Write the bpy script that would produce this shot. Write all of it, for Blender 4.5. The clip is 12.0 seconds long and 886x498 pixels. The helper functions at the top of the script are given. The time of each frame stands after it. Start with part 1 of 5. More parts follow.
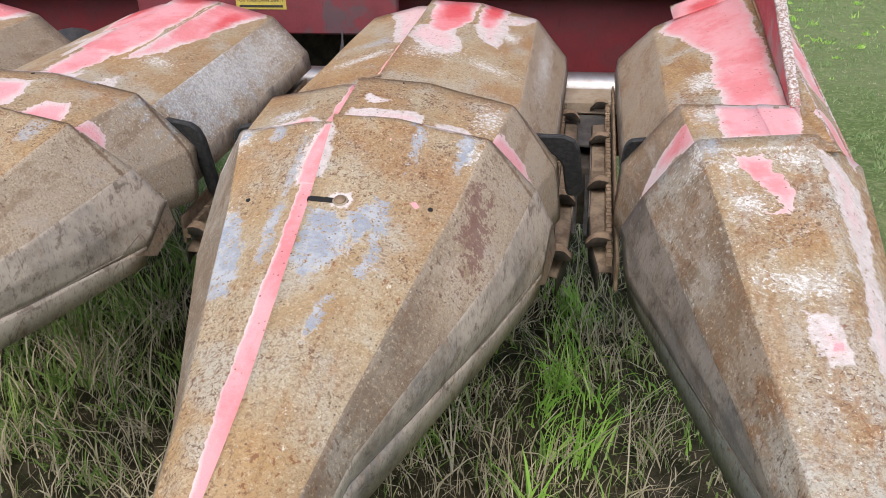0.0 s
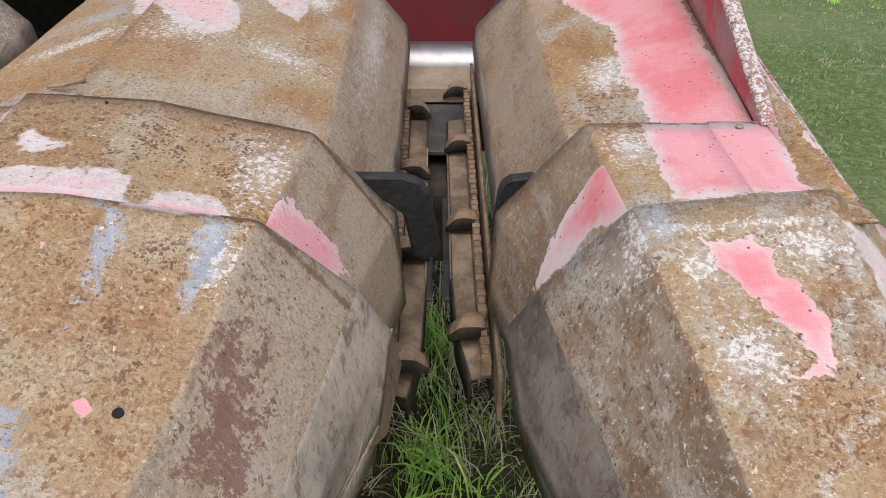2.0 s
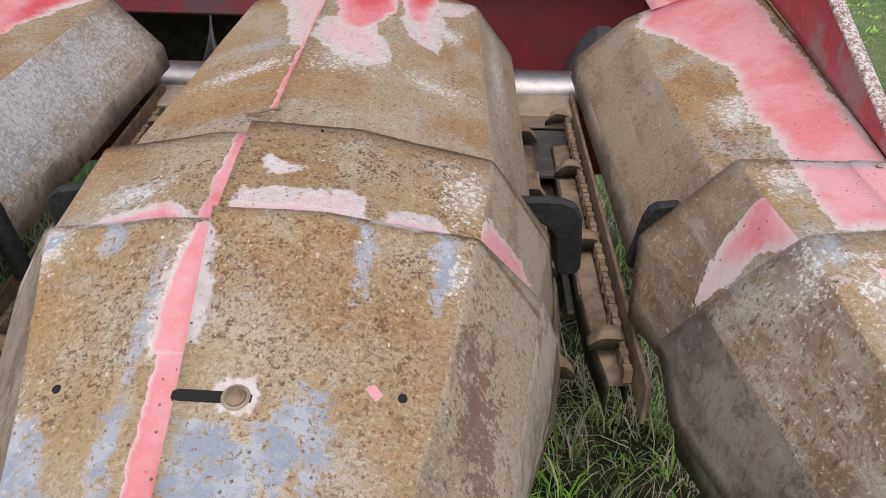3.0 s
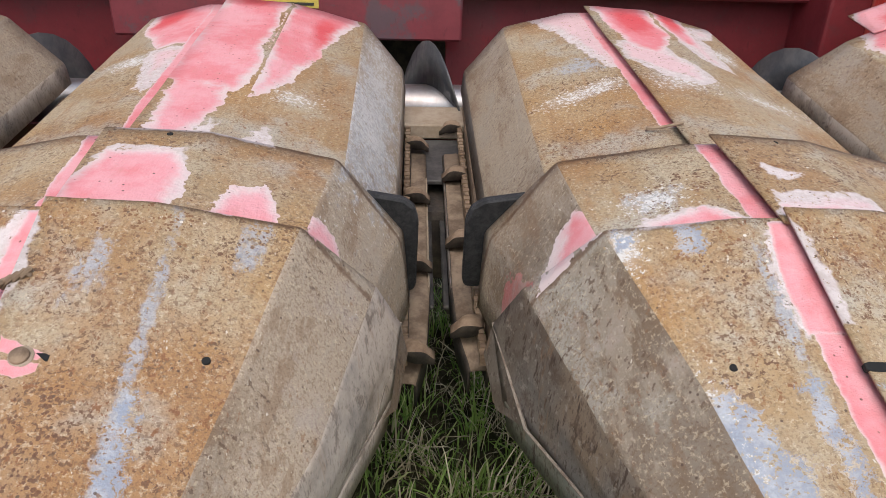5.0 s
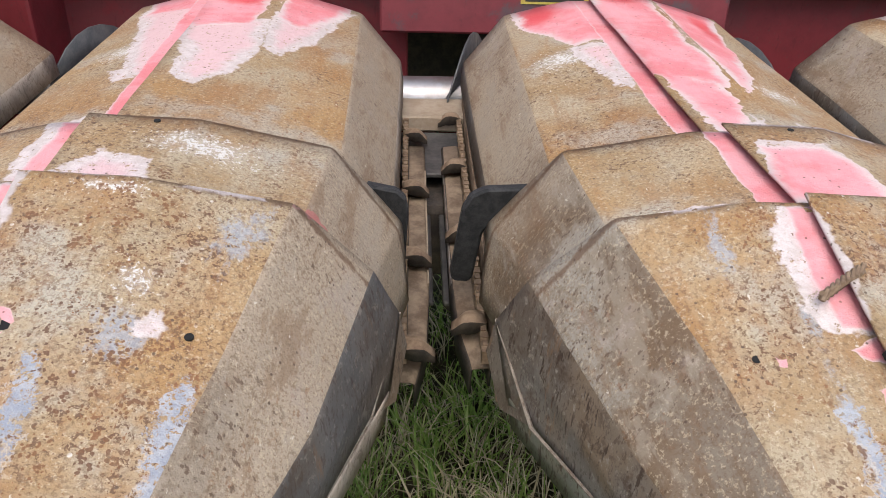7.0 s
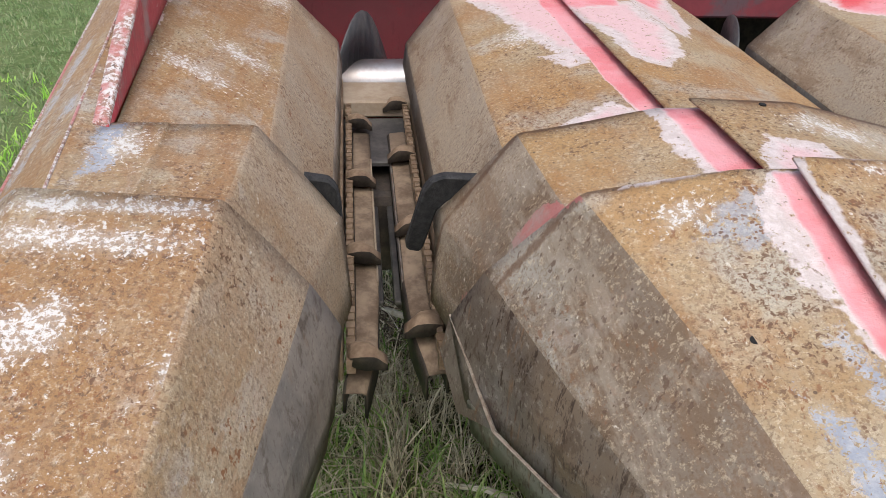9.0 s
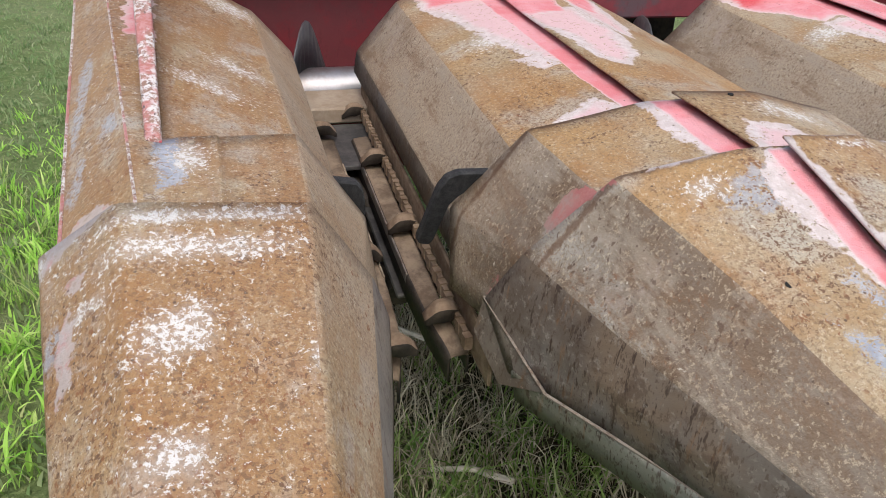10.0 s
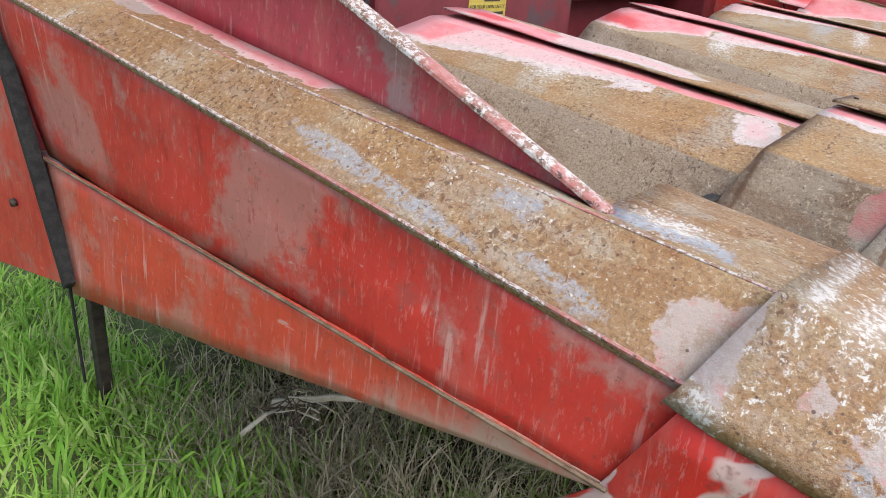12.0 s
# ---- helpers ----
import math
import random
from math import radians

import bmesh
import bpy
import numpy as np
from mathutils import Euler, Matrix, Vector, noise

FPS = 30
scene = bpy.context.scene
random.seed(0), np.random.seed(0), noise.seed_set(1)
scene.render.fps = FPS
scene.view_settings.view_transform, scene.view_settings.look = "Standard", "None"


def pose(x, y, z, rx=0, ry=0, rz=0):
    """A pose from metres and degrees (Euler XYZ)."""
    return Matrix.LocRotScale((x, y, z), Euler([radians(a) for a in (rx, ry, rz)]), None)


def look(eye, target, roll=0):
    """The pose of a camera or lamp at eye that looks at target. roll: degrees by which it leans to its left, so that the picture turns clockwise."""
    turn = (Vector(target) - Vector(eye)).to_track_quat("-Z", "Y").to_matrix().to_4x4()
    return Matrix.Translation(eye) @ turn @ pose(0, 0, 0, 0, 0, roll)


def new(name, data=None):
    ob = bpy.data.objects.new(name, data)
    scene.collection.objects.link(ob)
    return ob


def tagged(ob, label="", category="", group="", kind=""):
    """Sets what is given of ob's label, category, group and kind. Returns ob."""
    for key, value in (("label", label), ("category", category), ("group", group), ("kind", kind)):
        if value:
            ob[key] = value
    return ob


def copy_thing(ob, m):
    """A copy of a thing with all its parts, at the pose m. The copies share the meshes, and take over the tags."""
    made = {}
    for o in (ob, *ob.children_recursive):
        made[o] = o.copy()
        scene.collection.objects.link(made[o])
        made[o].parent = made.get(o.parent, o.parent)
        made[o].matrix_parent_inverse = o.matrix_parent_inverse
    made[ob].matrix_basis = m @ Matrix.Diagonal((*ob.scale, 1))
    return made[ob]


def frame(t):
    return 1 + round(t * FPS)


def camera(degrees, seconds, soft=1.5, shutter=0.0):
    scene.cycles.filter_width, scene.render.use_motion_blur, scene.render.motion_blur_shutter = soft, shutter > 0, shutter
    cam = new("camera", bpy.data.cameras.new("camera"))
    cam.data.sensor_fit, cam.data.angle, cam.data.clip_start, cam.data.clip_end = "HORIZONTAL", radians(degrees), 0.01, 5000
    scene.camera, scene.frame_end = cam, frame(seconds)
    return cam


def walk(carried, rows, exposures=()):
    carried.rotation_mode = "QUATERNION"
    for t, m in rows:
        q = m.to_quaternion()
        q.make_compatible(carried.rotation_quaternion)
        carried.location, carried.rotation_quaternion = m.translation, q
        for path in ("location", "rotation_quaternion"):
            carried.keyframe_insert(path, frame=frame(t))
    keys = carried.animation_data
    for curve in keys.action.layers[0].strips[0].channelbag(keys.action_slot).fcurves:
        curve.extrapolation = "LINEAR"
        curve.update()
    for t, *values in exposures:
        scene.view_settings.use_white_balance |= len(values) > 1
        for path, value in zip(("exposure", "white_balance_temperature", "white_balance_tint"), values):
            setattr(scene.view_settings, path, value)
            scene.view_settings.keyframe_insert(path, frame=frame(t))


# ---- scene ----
cam = camera(62.3, 12.0, soft=0.7)
PATH = [
    (0, (0.356, -1.124, 1.259), (0.014, 0.64, 0.381), -1.1),
    (0.5, (0.234, -0.956, 1.259), (0.06, 0.819, 0.353), -0.7),
    (1, (0.213, -0.877, 1.25), (0.162, 0.883, 0.301), -0.2),
    (1.5, (0.307, -0.668, 1.203), (0.323, 1.068, 0.21), 0.2),
    (2, (0.367, -0.539, 1.191), (0.39, 1.189, 0.184), 0.4),
    (2.5, (0.35, -0.524, 1.216), (0.351, 1.211, 0.221), 0.6),
    (3, (0.186, -0.623, 1.239), (0.17, 1.124, 0.266), 1.4),
    (3.5, (-0.04, -0.759, 1.24), (-0.054, 1.007, 0.3), 1.8),
    (3.7, (-0.114, -0.772, 1.241), (-0.124, 0.997, 0.307), 1.83),
    (5.3, (-0.508, -0.697, 1.242), (-0.403, 1.081, 0.332), 1.8),
    (5.5, (-0.575, -0.722, 1.253), (-0.462, 1.059, 0.349), 1.9),
    (6, (-0.805, -0.786, 1.256), (-0.689, 1.0, 0.363), 2.1),
    (6.5, (-1.022, -0.751, 1.225), (-0.913, 1.031, 0.323), 2.1),
    (7, (-1.193, -0.67, 1.215), (-1.099, 1.104, 0.296), 1.8),
    (7.5, (-1.296, -0.673, 1.225), (-1.205, 1.091, 0.287), 1.5),
    (7.7, (-1.387, -0.687, 1.234), (-1.297, 1.075, 0.292), 1.4),
    (9.3, (-2.011, -0.571, 1.171), (-1.714, 1.171, 0.234), 2.2),
    (9.5, (-2.038, -0.593, 1.182), (-1.688, 1.142, 0.25), 2.2),
    (10, (-2.136, -0.622, 1.193), (-1.589, 1.067, 0.272), 2.5),
    (10.5, (-2.262, -0.542, 1.173), (-1.458, 1.064, 0.294), 3.5),
    (11, (-2.407, -0.407, 1.156), (-1.369, 1.081, 0.315), 4),
    (11.5, (-2.596, -0.291, 1.154), (-1.363, 1.055, 0.338), 3.9),
    (12, (-2.738, -0.091, 1.128), (-1.337, 1.097, 0.337), 4.5),
]
walk(cam, [(t, look(eye, target, roll)) for t, eye, target, roll in PATH], [(0, 0.2), (1.5, 0.07), (2.5, -0.05), (3, -0.1), (3.5, 0.03), (5.5, 0.1), (6, 0.22), (6.5, 0.28), (7.5, 0.15), (9.5, 0.15), (10.5, 0.10), (11.5, 0.10), (12, 0.25)])

# ---- world, sun, exposure ----
world = bpy.data.worlds.new("sky")
scene.world = world
world.use_nodes = True
wn = world.node_tree
bg = wn.nodes["Background"]
sky = wn.nodes.new("ShaderNodeTexSky")
sky.sky_type = "NISHITA"
sky.sun_disc = False
SUN_UP, SUN_TURN = 58.0, 184.0     # elevation, and bearing clockwise from +y
sky.sun_elevation = radians(SUN_UP)
sky.sun_rotation = radians(SUN_TURN)
sky.dust_density = 4.0
sky.air_density = 1.2
grey_sky = wn.nodes.new("ShaderNodeHueSaturation")
grey_sky.inputs["Saturation"].default_value = 0.75
wn.links.new(sky.outputs[0], grey_sky.inputs["Color"])
wn.links.new(grey_sky.outputs[0], bg.inputs[0])
bg.inputs[1].default_value = 0.29
sun = new("sun", bpy.data.lights.new("sun", "SUN"))
sun.data.energy = 0.7
sun.data.angle = radians(50)
sun.data.color = (1.0, 0.965, 0.925)
sun_from = Vector((math.sin(radians(SUN_TURN)) * math.cos(radians(SUN_UP)), math.cos(radians(SUN_TURN)) * math.cos(radians(SUN_UP)), math.sin(radians(SUN_UP))))
sun.matrix_world = look(sun_from * 20, (0, 0, 0))


# ---- materials ----
class Nodes:
    """A short way to write node materials."""

    def __init__(self, name, rough=0.7, metal=0.0, spec=0.4):
        self.mat = bpy.data.materials.new(name)
        self.mat.use_nodes = True
        self.t = self.mat.node_tree
        self.b = self.t.nodes["Principled BSDF"]
        self.b.inputs["Roughness"].default_value = rough
        self.b.inputs["Metallic"].default_value = metal
        self.b.inputs["Specular IOR Level"].default_value = spec
        self.co = self.t.nodes.new("ShaderNodeTexCoord").outputs["Object"]

    def put(self, socket, v):
        if isinstance(v, bpy.types.NodeSocket):
            self.t.links.new(v, socket)
        elif isinstance(v, (tuple, list)) and len(v) == 3 and socket.type == "RGBA":
            socket.default_value = (*v, 1)
        else:
            socket.default_value = v

    def noise(self, scale, detail=4.0, rough=0.6, co=None, dist=0.0):
        n = self.t.nodes.new("ShaderNodeTexNoise")
        n.inputs["Scale"].default_value = scale
        n.inputs["Detail"].default_value = detail
        n.inputs["Roughness"].default_value = rough
        n.inputs["Distortion"].default_value = dist
        self.t.links.new(co or self.co, n.inputs["Vector"])
        return n.outputs["Fac"]

    def spots(self, scale, co=None):
        n = self.t.nodes.new("ShaderNodeTexVoronoi")
        n.inputs["Scale"].default_value = scale
        self.t.links.new(co or self.co, n.inputs["Vector"])
        return n.outputs["Distance"]

    def math(self, op, a, b=0.0, c=0.0, clamp=False):
        n = self.t.nodes.new("ShaderNodeMath")
        n.operation = op
        n.use_clamp = clamp
        for s, v in zip(n.inputs, (a, b, c)):
            self.put(s, v)
        return n.outputs[0]

    def step(self, v, lo, hi):
        """0 below lo, 1 above hi (or the reverse)."""
        n = self.t.nodes.new("ShaderNodeMapRange")
        n.interpolation_type = "SMOOTHSTEP"
        flip = lo > hi
        self.put(n.inputs["Value"], v)
        self.put(n.inputs["From Min"], min(lo, hi))
        self.put(n.inputs["From Max"], max(lo, hi))
        self.put(n.inputs["To Min"], 1.0 if flip else 0.0)
        self.put(n.inputs["To Max"], 0.0 if flip else 1.0)
        return n.outputs["Result"]

    def mix(self, f, a, b):
        n = self.t.nodes.new("ShaderNodeMix")
        n.data_type = "RGBA"
        self.put(n.inputs[0], f)
        self.put(n.inputs[6], a)
        self.put(n.inputs[7], b)
        return n.outputs[2]

    def stretch(self, sx, sy, sz, turn=(0, 0, 0)):
        n = self.t.nodes.new("ShaderNodeMapping")
        n.inputs["Scale"].default_value = (sx, sy, sz)
        n.inputs["Rotation"].default_value = [radians(a) for a in turn]
        self.t.links.new(self.co, n.inputs["Vector"])
        return n.outputs[0]

    def patch(self, cx, cy, rx, ry, turn=0.0):
        """1 at the middle of an oval on the plan, 0 at its rim, less outside."""
        n = self.t.nodes.new("ShaderNodeMapping")
        n.vector_type = "TEXTURE"
        n.inputs["Location"].default_value = (cx, cy, 0)
        n.inputs["Rotation"].default_value = (0, 0, radians(turn))
        n.inputs["Scale"].default_value = (rx, ry, 1e6)
        self.t.links.new(self.co, n.inputs["Vector"])
        x = self.t.nodes.new("ShaderNodeSeparateXYZ")
        self.t.links.new(n.outputs[0], x.inputs[0])
        px, py = (self.math("POWER", self.math("ABSOLUTE", x.outputs[i]), 3.0) for i in (0, 1))
        return self.math("SUBTRACT", 1.0, self.math("POWER", self.math("ADD", px, py), 1 / 3))

    def patches(self, rows):
        out = None
        for row in rows:
            p = self.patch(*row)
            out = p if out is None else self.math("MAXIMUM", out, p)
        return out

    def plan(self, wander=0.0):
        """Plan coordinates (x, y, 1), wandering by that many metres at three sizes, for ragged paint edges."""
        co = self.co
        for scale, k in ((9, 1.0), (34, 0.8), (120, 0.45)) if wander else ():
            n = self.t.nodes.new("ShaderNodeTexNoise")
            n.inputs["Scale"].default_value = scale
            n.inputs["Detail"].default_value = 3
            self.t.links.new(self.co, n.inputs["Vector"])
            v = self.t.nodes.new("ShaderNodeVectorMath")
            v.operation = "MULTIPLY_ADD"
            self.t.links.new(n.outputs["Color"], v.inputs[0])
            v.inputs[1].default_value = (2 * k * wander,) * 3
            self.t.links.new(co, v.inputs[2])
            w = self.t.nodes.new("ShaderNodeVectorMath")
            w.operation = "SUBTRACT"
            self.t.links.new(v.outputs[0], w.inputs[0])
            w.inputs[1].default_value = (k * wander,) * 3
            co = w.outputs[0]
        a, b = self.t.nodes.new("ShaderNodeSeparateXYZ"), self.t.nodes.new("ShaderNodeCombineXYZ")
        self.t.links.new(co, a.inputs[0])
        self.t.links.new(a.outputs[0], b.inputs[0])
        self.t.links.new(a.outputs[1], b.inputs[1])
        b.inputs[2].default_value = 1.0
        return b.outputs[0]

    def dot(self, v, k):
        n = self.t.nodes.new("ShaderNodeVectorMath")
        n.operation = "DOT_PRODUCT"
        self.t.links.new(v, n.inputs[0])
        n.inputs[1].default_value = k
        return n.outputs["Value"]

    def inside(self, co, corners):
        """Metres inside a convex outline on the plan, less than 0 outside."""
        cx, cy = sum(p[0] for p in corners) / len(corners), sum(p[1] for p in corners) / len(corners)
        out = None
        for (x0, y0), (x1, y1) in zip(corners, corners[1:] + corners[:1]):
            nx, ny = y1 - y0, x0 - x1
            w = math.hypot(nx, ny)
            if w < 1e-6:
                continue
            if nx * (cx - x0) + ny * (cy - y0) < 0:
                nx, ny = -nx, -ny
            d = self.dot(co, (nx / w, ny / w, -(nx * x0 + ny * y0) / w))
            out = d if out is None else self.math("MINIMUM", out, d)
        return out

    def zones(self, rows, co, pieces):
        """rows: {piece: [outline, ...]}. Each piece ends sharply at its own sheet's edge."""
        out = None
        for piece, outlines in rows.items():
            v = None
            for corners in outlines:
                d = self.inside(co, corners)
                v = d if v is None else self.math("MAXIMUM", v, d)
            if pieces:
                v = self.math("MINIMUM", v, pieces[piece])
            out = v if out is None else self.math("MAXIMUM", out, v)
        return out

    def bump(self, h, dist, strength=1.0):
        n = self.t.nodes.new("ShaderNodeBump")
        n.inputs["Distance"].default_value = dist
        n.inputs["Strength"].default_value = strength
        self.put(n.inputs["Height"], h)
        self.t.links.new(n.outputs[0], self.b.inputs["Normal"])

    def done(self, colour, rough=None, value=1.0):
        if value != 1.0:
            n = self.t.nodes.new("ShaderNodeHueSaturation")
            n.inputs["Value"].default_value = value
            self.put(n.inputs["Color"], colour)
            colour = n.outputs[0]
        self.put(self.b.inputs["Base Color"], colour)
        if rough is not None:
            self.put(self.b.inputs["Roughness"], rough)
        return self.mat


def sheet(name, pink=(), white=(), blue=(), maroon=(), ridge=(), lilac=(), milk=(), mute=(), bare=(), spot=(), dusty=(), red=(), pock=(), primer=(), scatter=(), edges=True, tone=0.0, side=False, wear=0.6, rusty=0.0):
    """Sun-bleached sheet steel: rusty dust over chalked red paint and primer.
    pink, ridge, lilac, milk, mute, spot, primer: outlines on the plan, by sheet, of what is left of each coat.
    white, scatter, blue, maroon, bare, dusty, red, pock: ovals (x, y, half width, half length, turn). dusty also puts
    the light on brighter shoulders into their colour."""
    m = Nodes(name, spec=0.35)
    big, mid, fine, grit = m.noise(3.1 + tone, 5, 0.62), m.noise(11, 6, 0.7), m.noise(70, 5, 0.75), m.noise(230, 3, 0.7)
    # side: greyer, darker mix; part of the shoulders' shade is in these colours
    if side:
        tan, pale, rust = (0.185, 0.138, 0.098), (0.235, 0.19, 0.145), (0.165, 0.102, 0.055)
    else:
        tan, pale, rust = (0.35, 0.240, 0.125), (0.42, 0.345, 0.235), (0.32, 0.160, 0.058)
    c = m.mix(m.step(mid, 0.38, 0.62), tan, pale)
    c = m.mix(m.math("MULTIPLY", m.step(big, 0.45, 0.63), 0.85), c, rust)
    if not side:
        field = m.noise(2.3, 3, 0.55, m.stretch(1.0, 1.0, 1.0, (0, 0, 40 * tone)), 0.6)
        c = m.mix(m.math("MULTIPLY", m.step(field, 0.50, 0.62), 0.6), c, (0.41, 0.235, 0.085))
        c = m.mix(m.math("MULTIPLY", m.step(field, 0.46, 0.34), 0.55), c, (0.40, 0.345, 0.26))
    run = m.noise(1.0, 5, 0.65, m.stretch(45, 6, 25))
    c = m.mix(m.math("MULTIPLY", m.step(run, 0.50, 0.68), 0.5), c, rust)
    scrape = m.noise(1.0, 6, 0.75, m.stretch(16, 5, 16, (0, 0, 35)))
    c = m.mix(m.math("MULTIPLY", m.step(scrape, 0.54, 0.70), 0.45), c, pale)
    grey = m.math("MULTIPLY", m.step(m.noise(5.3, 5, 0.65), 0.52, 0.62), m.step(mid, 0.40, 0.58))
    c = m.mix(m.math("MULTIPLY", grey, wear), c, (0.42, 0.40, 0.345))
    if wear > 0.7:
        wash = m.noise(1.0, 6, 0.7, m.stretch(26, 4, 26, (0, 0, 32)))
        c = m.mix(m.math("MULTIPLY", m.step(wash, 0.52, 0.62), 0.6), c, (0.44, 0.405, 0.36))
        c = m.mix(m.math("MULTIPLY", m.step(wash, 0.47, 0.38), 0.6), c, (0.27, 0.125, 0.048))
        blot = m.noise(19, 6, 0.75, dist=0.4)
        c = m.mix(m.math("MULTIPLY", m.step(blot, 0.54, 0.62), 0.45), c, (0.24, 0.11, 0.045))
        c = m.mix(m.math("MULTIPLY", m.step(m.noise(24, 6, 0.8), 0.57, 0.62), 0.7), c, (0.52, 0.48, 0.43))
    slant = m.noise(1.0, 5, 0.7, m.stretch(38, 7, 30, (0, 0, 38)))
    c = m.mix(m.math("MULTIPLY", m.step(slant, 0.55, 0.66), m.math("MULTIPLY", m.step(m.noise(2.2, 3, 0.5), 0.45, 0.6), 0.55)), c, (0.225, 0.12, 0.052))
    # dust, paler than it is, painting in the light on brighter shoulders
    if dusty:
        v = m.math("ADD", m.patches(dusty), m.math("MULTIPLY", m.math("SUBTRACT", m.noise(7, 5, 0.7), 0.5), 1.2))
        c = m.mix(m.math("MULTIPLY", m.step(v, 0.0, 0.6), 0.82), c, (0.45, 0.36, 0.265))
    if rusty:
        c = m.mix(m.math("MULTIPLY", m.step(m.noise(6.5, 6, 0.7), 0.38, 0.6), rusty), c, (0.30, 0.155, 0.058))
    # pale grain, then dark rust pits
    c = m.mix(m.math("MULTIPLY", m.step(m.noise(170, 3, 0.8), 0.54, 0.63), 0.5), c, (0.58, 0.48, 0.34))
    dens = m.step(m.noise(6.0, 5, 0.65), 0.42, 0.60)
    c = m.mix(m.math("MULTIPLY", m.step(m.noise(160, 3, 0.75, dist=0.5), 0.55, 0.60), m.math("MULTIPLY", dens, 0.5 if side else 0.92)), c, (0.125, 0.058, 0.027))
    c = m.mix(m.math("MULTIPLY", m.step(m.noise(300, 2, 0.7), 0.5, 0.64), 0.5), c, (0.15, 0.092, 0.05))
    ring = m.noise(1.0, 3, 0.7, m.stretch(125, 88, 105))
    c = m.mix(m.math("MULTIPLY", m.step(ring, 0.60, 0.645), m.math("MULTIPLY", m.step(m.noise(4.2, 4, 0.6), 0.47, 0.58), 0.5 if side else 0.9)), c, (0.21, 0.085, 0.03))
    if not side:
        thick_rust = m.math("MULTIPLY", m.step(m.noise(165, 3, 0.7, dist=0.4), 0.56, 0.60), m.step(m.noise(2.7, 4, 0.6), 0.44, 0.58))
        c = m.mix(m.math("MULTIPLY", thick_rust, 0.2 if wear > 0.7 else 0.45), c, (0.17, 0.07, 0.032))
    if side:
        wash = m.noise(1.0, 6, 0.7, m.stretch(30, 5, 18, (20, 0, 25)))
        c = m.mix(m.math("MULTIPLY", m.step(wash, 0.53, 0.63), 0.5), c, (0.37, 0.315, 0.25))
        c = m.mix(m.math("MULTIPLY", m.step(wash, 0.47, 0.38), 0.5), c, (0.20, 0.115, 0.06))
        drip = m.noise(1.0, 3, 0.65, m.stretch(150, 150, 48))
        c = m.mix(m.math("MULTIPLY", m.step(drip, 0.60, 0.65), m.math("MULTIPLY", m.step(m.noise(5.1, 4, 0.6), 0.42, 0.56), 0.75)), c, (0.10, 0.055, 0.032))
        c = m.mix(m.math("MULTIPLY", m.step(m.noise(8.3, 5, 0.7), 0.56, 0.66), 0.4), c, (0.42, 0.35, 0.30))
    flake = m.step(m.noise(1.0, 3, 0.7, m.stretch(120, 60, 90)), 0.68, 0.73)
    c = m.mix(m.math("MULTIPLY", flake, 0.8), c, (0.66, 0.60, 0.50))
    edge = m.math("MULTIPLY", m.math("SUBTRACT", m.noise(9, 6, 0.75), 0.5), 2.3)
    edge = m.math("ADD", edge, m.math("MULTIPLY", m.math("SUBTRACT", m.noise(1.0, 4, 0.7, m.stretch(90, 28, 50)), 0.5), 1.1))
    glossy = None
    if maroon:
        v = m.math("ADD", m.patches(maroon), m.math("MULTIPLY", m.math("SUBTRACT", m.noise(75, 4, 0.8), 0.5), 4.5))
        c = m.mix(m.math("MULTIPLY", m.step(v, 0.3, 0.55), 0.75), c, (0.17, 0.08, 0.065))
    if blue:
        v = m.math("ADD", m.patches(blue), m.math("MULTIPLY", edge, 1.6))
        blend = m.math("MULTIPLY", m.step(v, 0.05, 0.6), m.step(m.noise(120, 4, 0.75, dist=0.5), 0.585, 0.53))
        c = m.mix(m.math("MULTIPLY", blend, 0.7), c, m.mix(m.step(grit, 0.4, 0.62), (0.30, 0.335, 0.385), (0.41, 0.435, 0.475)))
        glossy = blend
    if white:
        wash = m.math("ADD", m.patches(white), m.math("MULTIPLY", edge, 0.7))
        c = m.mix(m.math("MULTIPLY", m.step(wash, 0.0, 0.8), 0.3), c, (0.56, 0.53, 0.49))
        v = m.math("ADD", m.patches(white), m.math("MULTIPLY", m.math("SUBTRACT", m.noise(170, 4, 0.8, dist=0.3), 0.5), 7.0))
        v = m.math("ADD", v, m.math("MULTIPLY", edge, 0.8))
        c = m.mix(m.math("MULTIPLY", m.step(v, 0.6, 0.95), 0.95), c, (0.66, 0.64, 0.615))
    if scatter:
        v = m.math("MINIMUM", m.math("ADD", m.patches(scatter), m.math("MULTIPLY", edge, 0.6)), 0.2)
        within = m.step(v, -0.2, 0.1)
        v = m.math("ADD", v, m.math("MULTIPLY", m.math("SUBTRACT", m.noise(140, 4, 0.8, dist=0.3), 0.5), 5.0))
        c = m.mix(m.math("MULTIPLY", m.step(v, 0.75, 0.95), 0.9), c, (0.66, 0.635, 0.60))
        c = m.mix(m.math("MULTIPLY", m.math("MULTIPLY", m.step(v, -0.30, -0.55), within), 0.7), c, (0.22, 0.10, 0.045))
    if pock:
        v = m.math("ADD", m.patches(pock), m.math("MULTIPLY", edge, 0.8))
        cell = m.math("ADD", m.spots(240), m.math("MULTIPLY", m.math("SUBTRACT", m.noise(520, 2, 0.6), 0.5), 0.5))
        size = m.math("MULTIPLY", m.step(m.noise(60, 3, 0.6), 0.38, 0.68), 0.55)
        hit = m.math("MULTIPLY", m.step(m.math("SUBTRACT", cell, size), 0.03, -0.05), m.step(v, 0.0, 0.4))
        c = m.mix(m.math("MULTIPLY", hit, 0.9), c, m.mix(m.step(mid, 0.4, 0.6), (0.20, 0.085, 0.03), (0.11, 0.05, 0.026)))
